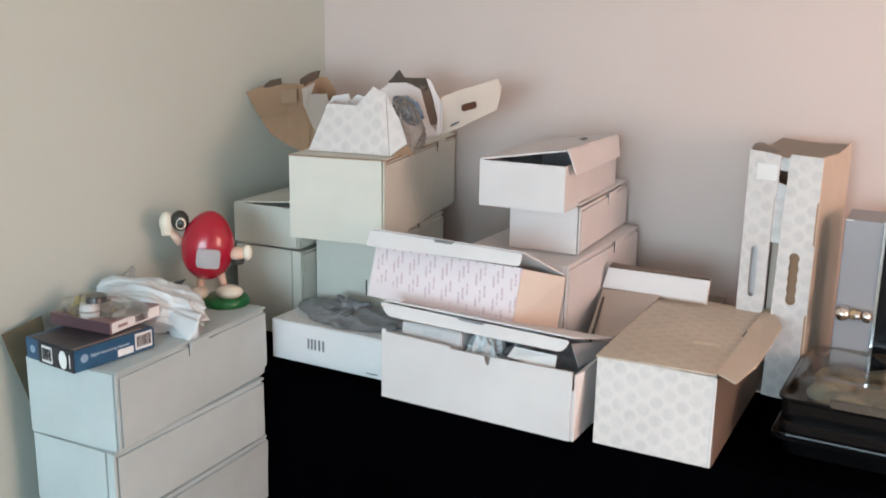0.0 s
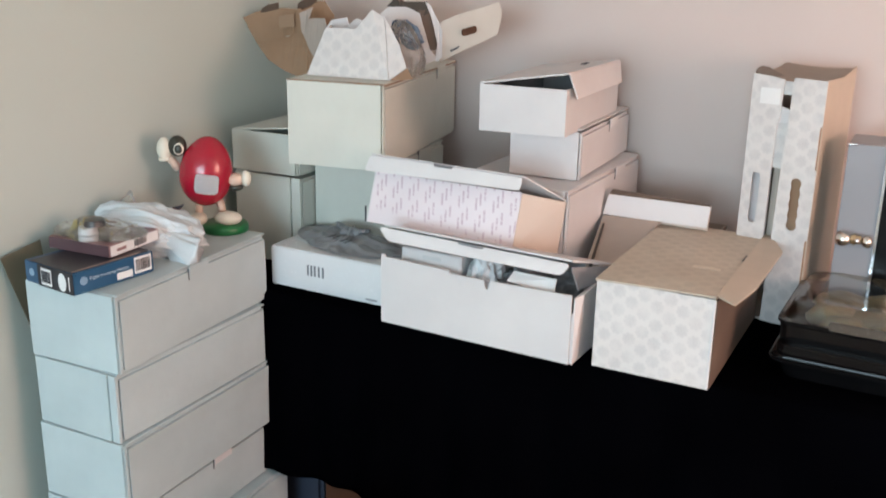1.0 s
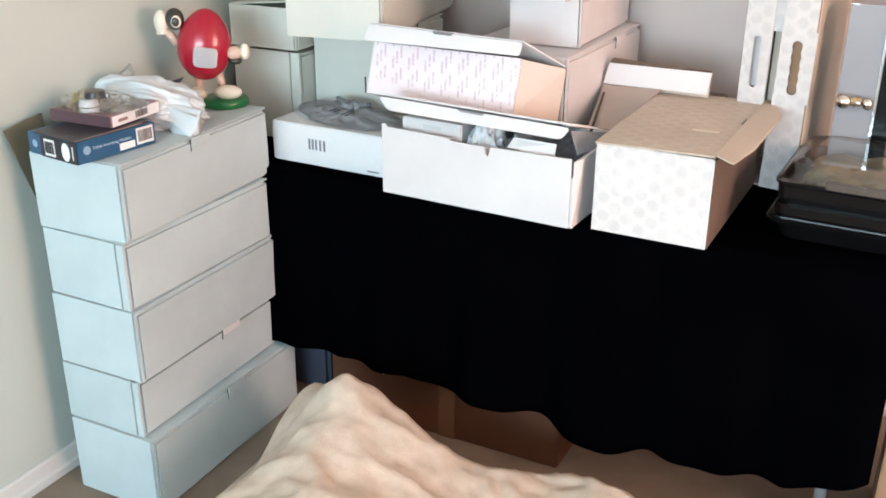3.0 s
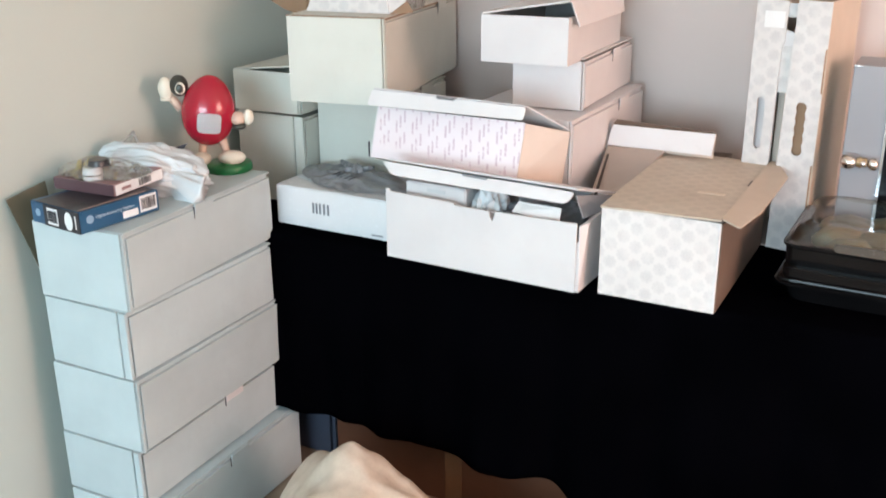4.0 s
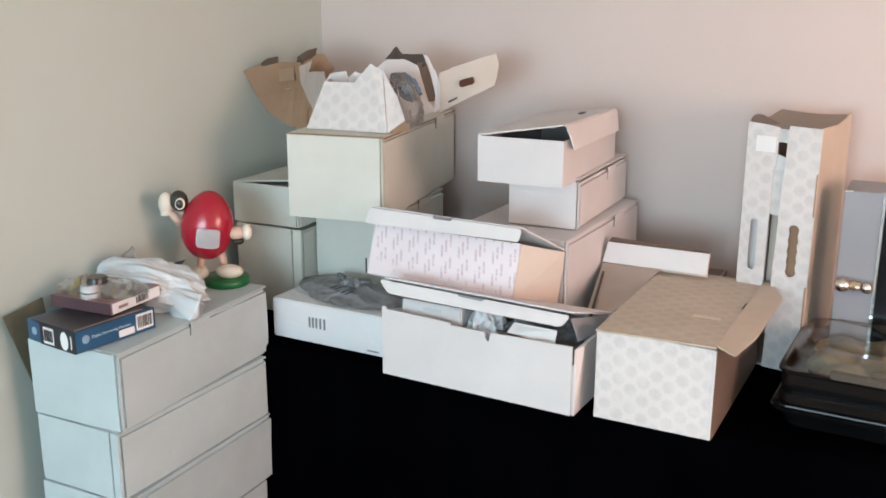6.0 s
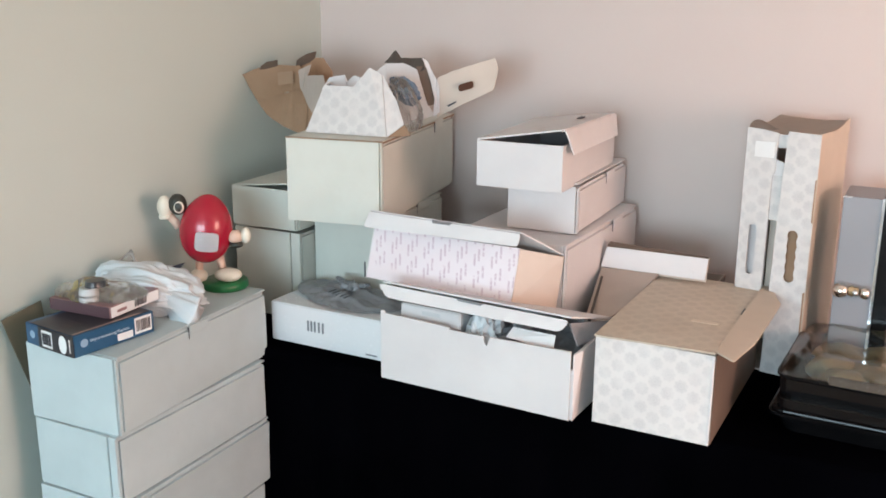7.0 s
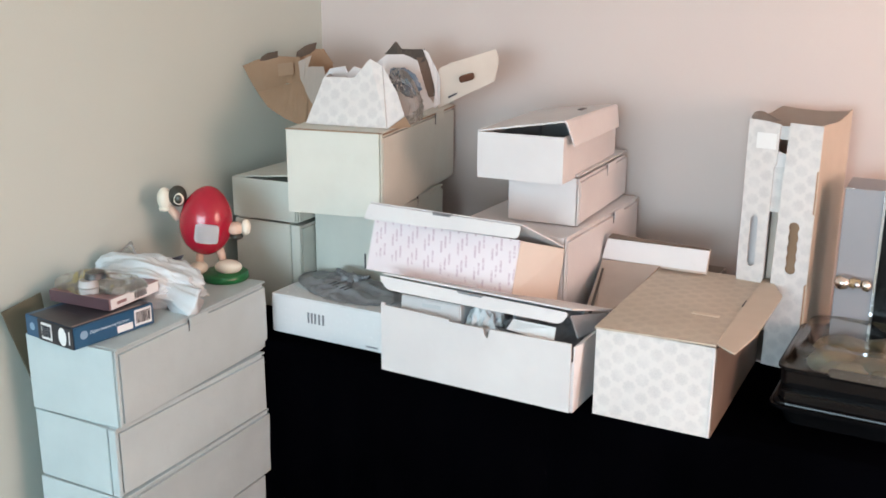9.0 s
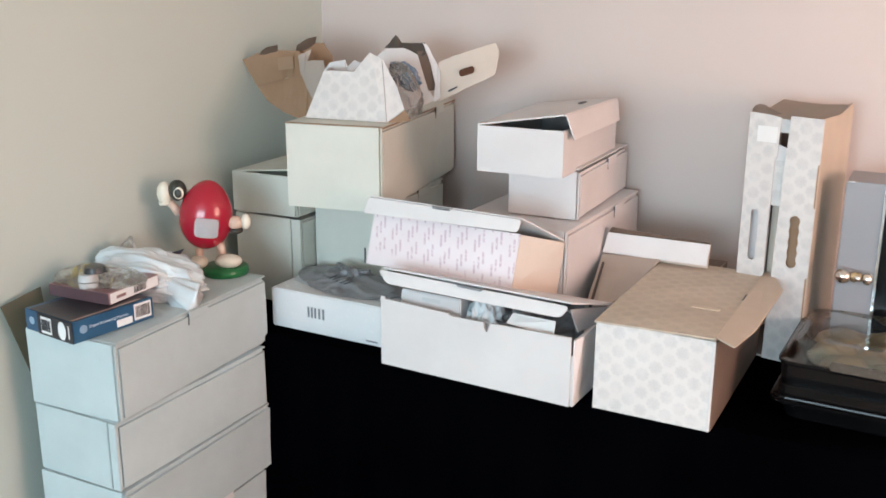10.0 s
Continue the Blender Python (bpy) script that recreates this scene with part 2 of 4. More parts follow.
def part(name, bm, mat, parent=None, label="", smooth=False):
    mesh = bpy.data.meshes.new(name)
    bmesh.ops.recalc_face_normals(bm, faces=bm.faces)
    bm.to_mesh(mesh)
    bm.free()
    for one in mat if isinstance(mat, (list, tuple)) else (mat,):
        mesh.materials.append(one)
    if smooth:
        for p in mesh.polygons:
            p.use_smooth = True
    metre_uv(mesh)
    ob = new(name, mesh)
    ob.parent = parent
    if label:
        tagged(ob, label)
    return ob


def thing(name, m, label, category, group="", kind=""):
    ob = new(name)
    ob.empty_display_size = 0.05
    ob.matrix_world = m
    return tagged(ob, label, category, group, kind)


def box(x0, x1, y0, y1, z0, z1, bevel=0.0, segments=2, bm=None):
    own = bmesh.new()
    bmesh.ops.create_cube(own, size=1)
    for v in own.verts:
        v.co = Vector((x0 + (v.co.x + 0.5) * (x1 - x0), y0 + (v.co.y + 0.5) * (y1 - y0), z0 + (v.co.z + 0.5) * (z1 - z0)))
    if bevel:
        bmesh.ops.bevel(own, geom=own.edges[:], offset=bevel, segments=segments, affect="EDGES")
    if bm is None:
        return own
    merge(bm, own)
    return bm


def merge(bm, other, index=0):
    tmp = bpy.data.meshes.new("tmp")
    for f in other.faces:
        f.material_index = index
    other.to_mesh(tmp)
    other.free()
    bm.from_mesh(tmp)
    bpy.data.meshes.remove(tmp)


def soft_box(x0, x1, y0, y1, z0, z1, bevel=0.004, sag=0.0015, seed=0.0, cuts=5):
    """A box of card: rounded edges and slightly bowed, uneven faces."""
    bm = box(x0, x1, y0, y1, z0, z1)
    bmesh.ops.subdivide_edges(bm, edges=bm.edges[:], cuts=cuts, use_grid_fill=True)
    c = Vector(((x0 + x1) / 2, (y0 + y1) / 2, (z0 + z1) / 2))
    for v in bm.verts:
        n = noise.noise(v.co * 6 + Vector((seed, seed * 1.7, 3)))
        d = (v.co - c).normalized()
        v.co += d * (n * sag)
    sharp = [e for e in bm.edges if len(e.link_faces) == 2 and e.calc_face_angle() > 1.0]
    if bevel:
        bmesh.ops.bevel(bm, geom=sharp, offset=bevel, segments=2, affect="EDGES")
    return bm


def sheet(points, thick=0.0035, away=None, bend=0.0):
    """A flat or bent piece of card from its corner points, given thickness on the side away from the room."""
    bm = bmesh.new()
    pts = [Vector(p) for p in points]
    n = Vector((0, 0, 0))
    for a, b in zip(pts, pts[1:] + pts[:1]):
        n += a.cross(b)
    n.normalize()
    if away is not None and n.dot(Vector(away)) < 0:
        n = -n
    front = [bm.verts.new(p) for p in pts]
    back = [bm.verts.new(p + n * thick) for p in pts]
    bm.faces.new(front)
    bm.faces.new(back[::-1])
    k = len(pts)
    for i in range(k):
        j = (i + 1) % k
        bm.faces.new((front[i], front[j], back[j], back[i]))
    return bm


def rounded(points, radius, steps=4):
    """Corner points with each corner rounded off."""
    out = []
    pts = [Vector(p) for p in points]
    for i, p in enumerate(pts):
        a, b = pts[i - 1], pts[(i + 1) % len(pts)]
        r = min(radius, (a - p).length * 0.45, (b - p).length * 0.45)
        s, e = p + (a - p).normalized() * r, p + (b - p).normalized() * r
        for k in range(steps + 1):
            t = k / steps
            out.append((1 - t) ** 2 * s + 2 * t * (1 - t) * p + t * t * e)
    return out


# ---- the room ----
ROOM_X, ROOM_Y, ROOM_Z = 4.2, -6.0, 2.45


def structure(name, bm, mat, label, category):
    return tagged(part(name, bm, mat), label, category, kind="structure")


def wall_with_opening(along, at, a0, a1, o0, o1, z0, z1, thick):
    bm = bmesh.new()
    for p0, p1, q0, q1 in ((a0, o0, 0, ROOM_Z), (o1, a1, 0, ROOM_Z), (o0, o1, 0, z0), (o0, o1, z1, ROOM_Z)):
        if along == "x":
            box(p0, p1, min(at, at + thick), max(at, at + thick), q0, q1, bm=bm)
        else:
            box(min(at, at + thick), max(at, at + thick), p0, p1, q0, q1, bm=bm)
    return bm


structure("floor", box(-0.15, ROOM_X + 0.15, ROOM_Y - 0.15, 0.15, -0.1, 0), CARPET, "beige-brown short pile carpet", "floor")
structure("wall_left", box(-0.12, 0, ROOM_Y, 0.12, 0, ROOM_Z), PAINT_COOL_LIT, "plain beige painted wall, cool light put into its greenish tint", "wall")
structure("wall_back", box(0, ROOM_X, 0, 0.12, 0, ROOM_Z), PAINT, "plain warm beige painted wall behind the table", "wall")
structure("wall_front", wall_with_opening("x", ROOM_Y, -0.12, ROOM_X + 0.12, 0.15, 2.95, 0.7, 2.2, -0.14), PAINT, "beige wall with a window behind the camera", "wall")
structure("wall_right", wall_with_opening("y", ROOM_X, ROOM_Y, 0.12, -2.5, -1.1, 0.9, 2.1, 0.14), PAINT, "beige side wall with a window", "wall")
structure("ceiling", box(-0.12, ROOM_X + 0.14, ROOM_Y - 0.14, 0.12, ROOM_Z, ROOM_Z + 0.1), CEILING, "white matt ceiling", "ceiling")


def skirting(name, x0, x1, y0, y1, axis):
    bm = box(x0, x1, y0, y1, 0, 0.07, 0.003)
    if axis == "y":
        box(x0, x1 + 0.006, y0, y1, 0, 0.03, 0.004, bm=bm)
    else:
        box(x0, x1, y0 - 0.006, y1, 0, 0.03, 0.004, bm=bm)
    structure(name, bm, TRIM, "white painted skirting board along the wall", "baseboard")


skirting("baseboard", 0.0, 0.014, ROOM_Y, 0, "y")
skirting("baseboard", 0.014, ROOM_X, -0.014, 0, "x")


# ---- mailer boxes ----
def closed_mailer(name, m, w, d, h, label, seam=0.002, tab=0.55, mat=WHITE, gap=0.0, group="", seed=1.0, raw=False, tab_mat=None):
    """A shut tuck-top mailer box: body, lid, double end panel, tuck tab."""
    t = thing(name, m, label, "cardboard box", group)
    part("body", soft_box(0, w, 0.007, d, 0, h - 0.0065, 0.0075, 0.0036, seed), mat, t, smooth=False)
    lid = box(0.001, w - 0.003, 0.0095, d, h - 0.0045, h, 0.0012, 1)
    for v in lid.verts:
        v.co.z += gap * (v.co.x / w) + 0.0012 * math.sin(v.co.y * 9 + seed)
    part("lid", lid, mat, t)
    seam = max(seam, 0.004)
    part("end_panel", soft_box(0.002, w - seam - 0.003, 0.0, 0.008, 0.002, h - 0.001, 0.0012, 0.0006, seed + 4, 3), mat, t)
    part("corner_fold", soft_box(w - seam, w, 0.0005, 0.010, 0.002, h - 0.002, 0.0015, 0.0004, seed + 7, 3), mat, t)
    if raw:
        bm = box(0.0005, w - 0.001, -0.0012, 0.0092, h - 0.0012, h + 0.0012)
        box(w - 0.0015, w + 0.0012, 0.012, d, h - 0.0055, h - 0.0022, bm=bm)
        part("raw_edge", bm, EDGE, t, "raw brown cut edge round the lid")
    if tab:
        y0 = d * tab
        part("tuck_tab", box(w - 0.0005, w + 0.0035, y0, y0 + 0.07, h - 0.024, h - 0.001, 0.001, 1), tab_mat or mat, t)
        part("tab_slot", box(w - 0.001, w + 0.0012, y0 - 0.0035, y0 - 0.001, h - 0.034, h - 0.006), INK, t, "dark cut slot")
    return t


STACK = [
    # x, y, z, yaw, w, d, h, seam, tab
    (0.092, -1.349, 0.000, 0.70, 0.265, 0.609, 0.211, 0.003, 0.48),
    (0.085, -1.344, 0.211, 0.75, 0.242, 0.587, 0.156, 0.018, 0.55),
    (0.085, -1.342, 0.367, 0.82, 0.260, 0.558, 0.187, 0.003, 0),
    (0.084, -1.336, 0.554, -0.46, 0.251, 0.535, 0.168, 0.022, 0),
    (0.082, -1.338, 0.722, 2.14, 0.263, 0.559, 0.184, 0.002, 0.44),
]
stack_tops = []
for i, (x, y, z, yaw, w, d, h, seam, tab) in enumerate(STACK):
    what = ("white mailer box on the carpet at the foot of a stack", "shallow white mailer box in a stack of five",
            "white mailer box in the middle of a stack", "white mailer box with a lapped end seam in a stack",
            "white mailer box on top of a stack, small things on it")[i]
    stack_tops.append(closed_mailer("mailer_box", pose(x, y, z, 0, 0, yaw), w, d, h, what, seam, tab, COOL_SHADED_WHITE, group="stack of mailer boxes", seed=i * 2.3, tab_mat=WHITE if i == 1 else None))
# olive brown wedge between the top box and the wall
wedge_m = stack_tops[-1].matrix_world.inverted()
part("dust_flap", sheet([wedge_m @ Vector(p) for p in ((0.02, -1.345, 0.946), (0.03, -1.24, 0.966), (0.06, -1.24, 0.76), (0.06, -1.30, 0.73))], 0.003), OLIVE_BROWN, stack_tops[-1], "olive brown wedge beside the top box")

closed_mailer("mailer_box", pose(0.888, -0.478, 1.080, 0, 0, 1.35), 0.191, 0.441, 0.125, "small white mailer box between two others, lid gaping", 0.003, 0.55, gap=0.006, seed=14)
closed_mailer("mailer_box", pose(0.783, -0.578, 0.750, 0, 0, -2.0), 0.310, 0.545, 0.330, "deep cream mailer box under two smaller boxes", 0.003, 0.62, seed=17)
closed_mailer("mailer_box", pose(0.344, -0.688, 1.081, 0, 0, 9.55), 0.269, 0.627, 0.223, "large cream mailer box with torn cartons on top", 0.003, 0.70, CREAM, seed=20, raw=True)
closed_mailer("mailer_box", pose(0.289, -0.488, 0.750, 0, 0, 0.5), 0.25, 0.33, 0.329, "white box under the large mailer box", 0.003, 0.5, CREAM, seed=23)
closed_mailer("mailer_box", pose(0.058, -0.560, 0.750, 0, 0, 0.5), 0.228, 0.42, 0.258, "white box in the corner with a gaping lid", 0.03, 0.5, CREAM, gap=0.012, seed=26)
closed_mailer("mailer_box", pose(0.056, -0.565, 1.012, 0, 0, 1.0), 0.225, 0.40, 0.118, "white box in the corner with a raised lid", 0.003, 0.5, CREAM, gap=0.022, seed=29)


def tray_walls(w, d, h, t=0.004):
    """An open-topped box of one thickness."""
    bm = bmesh.new()
    loops = []
    for o, z in ((0, 0), (0, h), (t, h), (t, t)):
        loops.append([bm.verts.new(p) for p in ((o, o, z), (w - o, o, z), (w - o, d - o, z), (o, d - o, z))])
    for a, b in zip(loops, loops[1:]):
        for k in range(4):
            bm.faces.new((a[k], a[(k + 1) % 4], b[(k + 1) % 4], b[k]))
    bm.faces.new(loops[0][::-1])
    bm.faces.new(loops[-1])
    return bm


# small box on top, its lid ajar and the tuck flap hanging outside
sa = thing("open_mailer_box", pose(0.845, -0.574, 1.205, 0, 0, 2.14), "small white mailer box with its lid ajar", "cardboard box")
w, d, h, up = 0.223, 0.462, 0.114, 0.036
part("body", tray_walls(w, d, h), WHITE, sa)
part("lid", sheet([(0, 0, h), (w, 0.004, h + up), (w, d - 0.004, h + up * 0.75), (0, d, h)], 0.004, (0, 0, 1)), WHITE, sa)
part("tuck_flap", sheet([(w + 0.001, 0.006, h + up), (w + 0.02, 0.02, h - 0.022), (w + 0.02, d - 0.05, h - 0.026), (w + 0.001, d - 0.006, h + up * 0.75)], 0.003, (1, 0, 0)), WHITE, sa)
part("slot", box(0.17, 0.182, 0.27, 0.31, h + up * 0.76 + 0.0045, h + up * 0.76 + 0.0065), INK, sa, "dark cut slot")

# ---- table with its black cloth ----
table = thing("folding_table", pose(0.06, -0.765, 0), "long folding table hidden under a black cloth", "table")
part("tabletop", box(0, 1.84, 0, 0.755, 0.70, 0.742, 0.006), surface("table_plastic", (0.5, 0.5, 0.48), (0.56, 0.56, 0.54), 0.5), table)
for lx in (0.08, 1.76):
    for ly in (0.08, 0.67):
        leg = bmesh.new()
        bmesh.ops.create_cone(leg, cap_ends=True, segments=14, radius1=0.014, radius2=0.014, depth=0.70, matrix=Matrix.Translation((lx, ly, 0.35)))
        part("leg", leg, GREY_METAL, table)


def cloth():
    """Top sheet and front drop in one cloth, with soft folds and an uneven hem."""
    bm = bmesh.new()
    nx, nz, ny = 220, 26, 6
    x0, x1, front = 0.045, 1.915, -0.785
    cols = []
    for i in range(nx + 1):
        x = x0 + (x1 - x0) * i / nx
        fold = 0.016 * math.sin(x * 21 + 0.9 * math.sin(x * 5)) + 0.008 * math.sin(x * 47 + 1.3)
        hem = 0.225 - 0.016 * (1 + math.tanh((x - 0.84) / 0.035)) + 0.018 * math.exp(-((x - 1.09) / 0.06) ** 2)
        hem -= 0.017 * (1 + math.tanh((x - 1.21) / 0.05)) - 0.016 * (1 + math.tanh((x - 1.40) / 0.05))
        hem += 0.004 * math.sin(x * 23) + max(0.0, x - 1.74) * 0.45
        col = []
        for j in range(ny + 1):
            y = -0.012 + (front + 0.022) * j / ny
            col.append(bm.verts.new((x, y, 0.7475)))
        for j in range(nz + 1):
            f = j / nz
            z = 0.742 + (hem - 0.742) * f
            col.append(bm.verts.new((x, front - fold * f ** 0.6 - 0.012 * f, z)))
        cols.append(col)
    for a, b in zip(cols, cols[1:]):
        for j in range(len(a) - 1):
            bm.faces.new((a[j], b[j], b[j + 1], a[j + 1]))
    return bm


tablecloth = tagged(part("tablecloth", cloth(), BLACK_CLOTH, smooth=True), "black cloth draped over the table down to the carpet", "tablecloth")
tablecloth.modifiers.new("thickness", "SOLIDIFY").thickness = -0.0018

# ---- under the table ----
under = thing("cardboard_box", pose(0.455, -0.71, 0), "brown cardboard box on the carpet under the table", "cardboard box")
part("body", soft_box(0, 0.712, 0, 0.45, 0, 0.34, 0.004, 0.003, 41), SHADED_BROWN, under)
# Small white sheet painted in as the glint of the tape.
part("tape_glint", sheet([(0.146, -0.002, 0.162), (0.165, -0.002, 0.166), (0.178, -0.002, 0.150), (0.160, -0.002, 0.153)], 0.001), LABEL_WHITE, under, "white patch standing for a glint on the tape")
part("tape", box(0.355, 0.405, -0.0015, 0.0, 0.0, 0.335), surface("packing_tape", (0.14, 0.07, 0.035), (0.18, 0.1, 0.05), 0.12), under, "shiny packing tape")
crate = thing("storage_bin", pose(0.14, -0.66, 0), "slate blue plastic storage bin under the table", "storage bin")
part("body", soft_box(0, 0.27, 0, 0.4, 0, 0.24, 0.012, 0.001, 43), SLATE, crate)
part("rim", box(-0.008, 0.278, -0.008, 0.408, 0.225, 0.24, 0.004), SLATE, crate)
side = thing("cardboard_box", pose(1.934, -0.80, 0), "orange-brown cardboard box beside the table end", "cardboard box")
part("body", soft_box(0, 0.4, 0, 0.4, 0, 0.42, 0.004, 0.003, 47), KRAFT, side)


def blanket():
    """A heaped fleece blanket: one high fold over a low spread."""
    bm = bmesh.new()
    nx, ny = 240, 150
    grid = []
    for i in range(nx + 1):
        row = []
        for j in range(ny + 1):
            # Past x = 2.3 the spread is unseen, added to bounce warm sunlight.
            x, y = 0.44 + 3.1 * i / nx, -2.3 + 1.50 * j / ny
            edge = min(1.0, max(0.0, (x - 0.47 - 0.05 * math.sin(y * 9)) / 0.22)) ** 0.6
            near = min(1.0, max(0.0, (x - 1.02) / 0.22))
            back = min(1.0, max(0.0, (-0.90 + 0.09 * near + 0.015 * math.sin(x * 11) - y) / 0.16)) ** 0.6
            z = 0.155 * edge * back
            z += 0.215 * math.exp(-((((x - 0.755) / (0.20 if x > 0.755 else 0.14)) ** 2 + ((y + 1.10) / 0.18) ** 2 + 0.004) ** 0.62)) - 0.008
            z += 0.09 * math.exp(-(((x - 0.60) / 0.08) ** 2) - ((y + 1.10) / 0.14) ** 2)
            z += 0.12 * math.exp(-(((x - 0.86) / 0.22) ** 2) - ((y + 1.45) / 0.30) ** 2) * edge
            p = Vector((x * 4.2, y * 4.2, 0.3))
            z += edge * back * (0.030 * noise.noise(p) + 0.014 * (1 - abs(noise.noise(p * 2.3))) + 0.006 * noise.noise(p * 7) - 0.006 * (1 - abs(noise.noise(p * 3.4 + Vector((1, 8, 0))))) ** 6 + 0.016 * (1 - abs(noise.noise(p * 1.6 + Vector((5, 2, 0))))) ** 4)
            rim = min((3.50 + 0.05 * math.sin(y * 7) - x) / 0.18, (y + 2.26 + 0.05 * math.sin(x * 5)) / 0.18)
            z *= min(1.0, max(0.0, rim)) ** 0.5
            row.append(bm.verts.new((x + 0.04 * noise.noise(Vector((y * 3, 1, 0))) * (i / nx) ** 6, y + 0.06 * noise.noise(Vector((x * 2, 7, 0))) * (1 - j / ny) ** 6, max(0.004, z))))
        grid.append(row)
    for a, b in zip(grid, grid[1:]):
        for j in range(ny):
            bm.faces.new((a[j], b[j], b[j + 1], a[j + 1]))
    return bm


tagged(part("blanket", blanket(), FLEECE, smooth=True), "heaped beige fleece blanket on the carpet", "blanket")


# ---- more helpers ----
def inside(t, points):
    """Room points seen from a thing's own frame."""
    inv = t.matrix_world.inverted()
    return [inv @ Vector(p) for p in points]


def at(x, y, z, yaw, name, label, category, group=""):
    return thing(name, pose(x, y, z, 0, 0, yaw), label, category, group)


def holed_panel(outer, holes, y, thick):
    """A standing panel in the x-z plane with holes cut through it."""
    bm = bmesh.new()
    edges = []
    for loop in [outer] + holes:
        vs = [bm.verts.new((p[0], y, p[1])) for p in loop]
        edges += [bm.edges.new((a, b)) for a, b in zip(vs, vs[1:] + vs[:1])]
    bmesh.ops.triangle_fill(bm, use_beauty=True, edges=edges)
    out = bmesh.ops.extrude_face_region(bm, geom=bm.faces[:])
    for v in out["geom"]:
        if isinstance(v, bmesh.types.BMVert):
            v.co.y += thick
    return bm


def slot_loop(x0, x1, z0, z1, steps=5, knobs=0.0):
    """A rounded upright slot; knobs gives it a scalloped outline."""
    r, cx = (x1 - x0) / 2, (x0 + x1) / 2
    pts = [(cx + r * math.cos(math.pi * k / steps), z1 - r + r * math.sin(math.pi * k / steps)) for k in range(steps + 1)]
    n = 8 if knobs else 1
    for k in range(1, n):
        f = k / n
        pts.append((x0 + knobs * (k % 2), z1 - r + (z0 - z1 + 2 * r) * f))
    pts += [(cx - r * math.cos(math.pi * k / steps), z0 + r - r * math.sin(math.pi * k / steps)) for k in range(steps + 1)]
    for k in range(1, n):
        f = 1 - k / n
        pts.append((x1 - knobs * (k % 2), z1 - r + (z0 - z1 + 2 * r) * f))
    return pts


def ball(bm, centre, radii, index=0, turn=None, u=24, v=14):
    own = bmesh.new()
    bmesh.ops.create_uvsphere(own, u_segments=u, v_segments=v, radius=1)
    m = Matrix.Translation(centre) @ (turn or Matrix.Identity(4)) @ Matrix.Diagonal((*radii, 1))
    bmesh.ops.transform(own, matrix=m, verts=own.verts)
    merge(bm, own, index)


def rod(bm, a, b, r0, r1, index=0, segments=14):
    own = bmesh.new()
    a, b = Vector(a), Vector(b)
    m = Matrix.Translation((a + b) / 2) @ (b - a).to_track_quat("Z", "Y").to_matrix().to_4x4()
    bmesh.ops.create_cone(own, cap_ends=True, segments=segments, radius1=r0, radius2=r1, depth=(b - a).length, matrix=m)
    merge(bm, own, index)


def ring(bm, w, d, r, z, cx=0.0, cy=0.0, steps=4):
    vs = []
    for sx, sy, a0 in ((1, 1, 0), (-1, 1, 90), (-1, -1, 180), (1, -1, 270)):
        for k in range(steps + 1):
            a = radians(a0 + 90 * k / steps)
            vs.append(bm.verts.new((cx + sx * (w / 2 - r) + r * math.cos(a), cy + sy * (d / 2 - r) + r * math.sin(a), z)))
    return vs


def loft(sections, close_first=True, close_last=True):
    """A body through rounded rectangles (width, depth, radius, height)."""
    bm = bmesh.new()
    rings = [ring(bm, *s) for s in sections]
    for a, b in zip(rings, rings[1:]):
        for i in range(len(a)):
            j = (i + 1) % len(a)
            bm.faces.new((a[i], a[j], b[j], b[i]))
    if close_first:
        bm.faces.new(rings[0][::-1])
    if close_last:
        bm.faces.new(rings[-1])
    return bm


def crumpled(size, seed, crease=0.25, scale=3.0, flat=0.0, detail=5, grain=(1, 1, 1)):
    """A crumpled bag: a squashed ball with sharp creases and a flat underside."""
    bm = bmesh.new()
    bmesh.ops.create_icosphere(bm, subdivisions=detail, radius=1)
    off = Vector((seed, seed * 0.7, -seed))
    for v in bm.verts:
        p = v.co.copy()
        q = Vector((p.x * grain[0], p.y * grain[1], p.z * grain[2])) * scale + off
        n = (1 - abs(noise.noise(q))) - 0.75 + 0.5 * ((1 - abs(noise.noise(q * 2.1 + off))) - 0.75) + 0.25 * noise.noise(q * 5)
        p *= 1 + crease * n + 0.25 * noise.noise(p * 1.3 + off)
        p.z = max(p.z, -flat)
        v.co = Vector((p.x * size[0], p.y * size[1], (p.z + flat) * size[2]))
    return bm


# ---- the wide open box at the table edge ----
wide = at(0.707, -0.818, 0.75, -2.62, "open_mailer_box", "wide white mailer box, lid half open over packing", "cardboard box")
w, d, h = 0.502, 0.262, 0.163
bm = tray_walls(w, d - 0.006, h - 0.004)
for v in bm.verts:
    v.co.y += 0.006
    if v.co.y < 0.015 and v.co.z > 0.05:
        v.co.z = h - 0.045
part("body", bm, WHITE, wide)
bm = sheet([(0.0, 0, 0), (w - 0.004, 0, 0), (w - 0.004, 0, h), (0.298, 0, h - 0.003), (0.294, 0, h - 0.020), (0.290, 0, h - 0.026), (0.283, 0, h - 0.018), (0.281, 0, h - 0.004), (0.19, 0, h - 0.004), (0.19, 0, h + 0.002), (0.012, 0, h + 0.006), (0.010, 0, h + 0.012), (0, 0, h + 0.012)], 0.005, (0, 1, 0))
part("front_panel", bm, WHITE, wide, "white front panel with a torn slot")
part("side_panel", sheet([(w + 0.0005, 0.004, 0), (w + 0.0005, d, 0), (w + 0.0005, d, h - 0.004), (w + 0.010, 0.03, h - 0.002), (w + 0.0005, 0.004, h - 0.006)], 0.003, (1, 0, 0)), WHITE, wide)
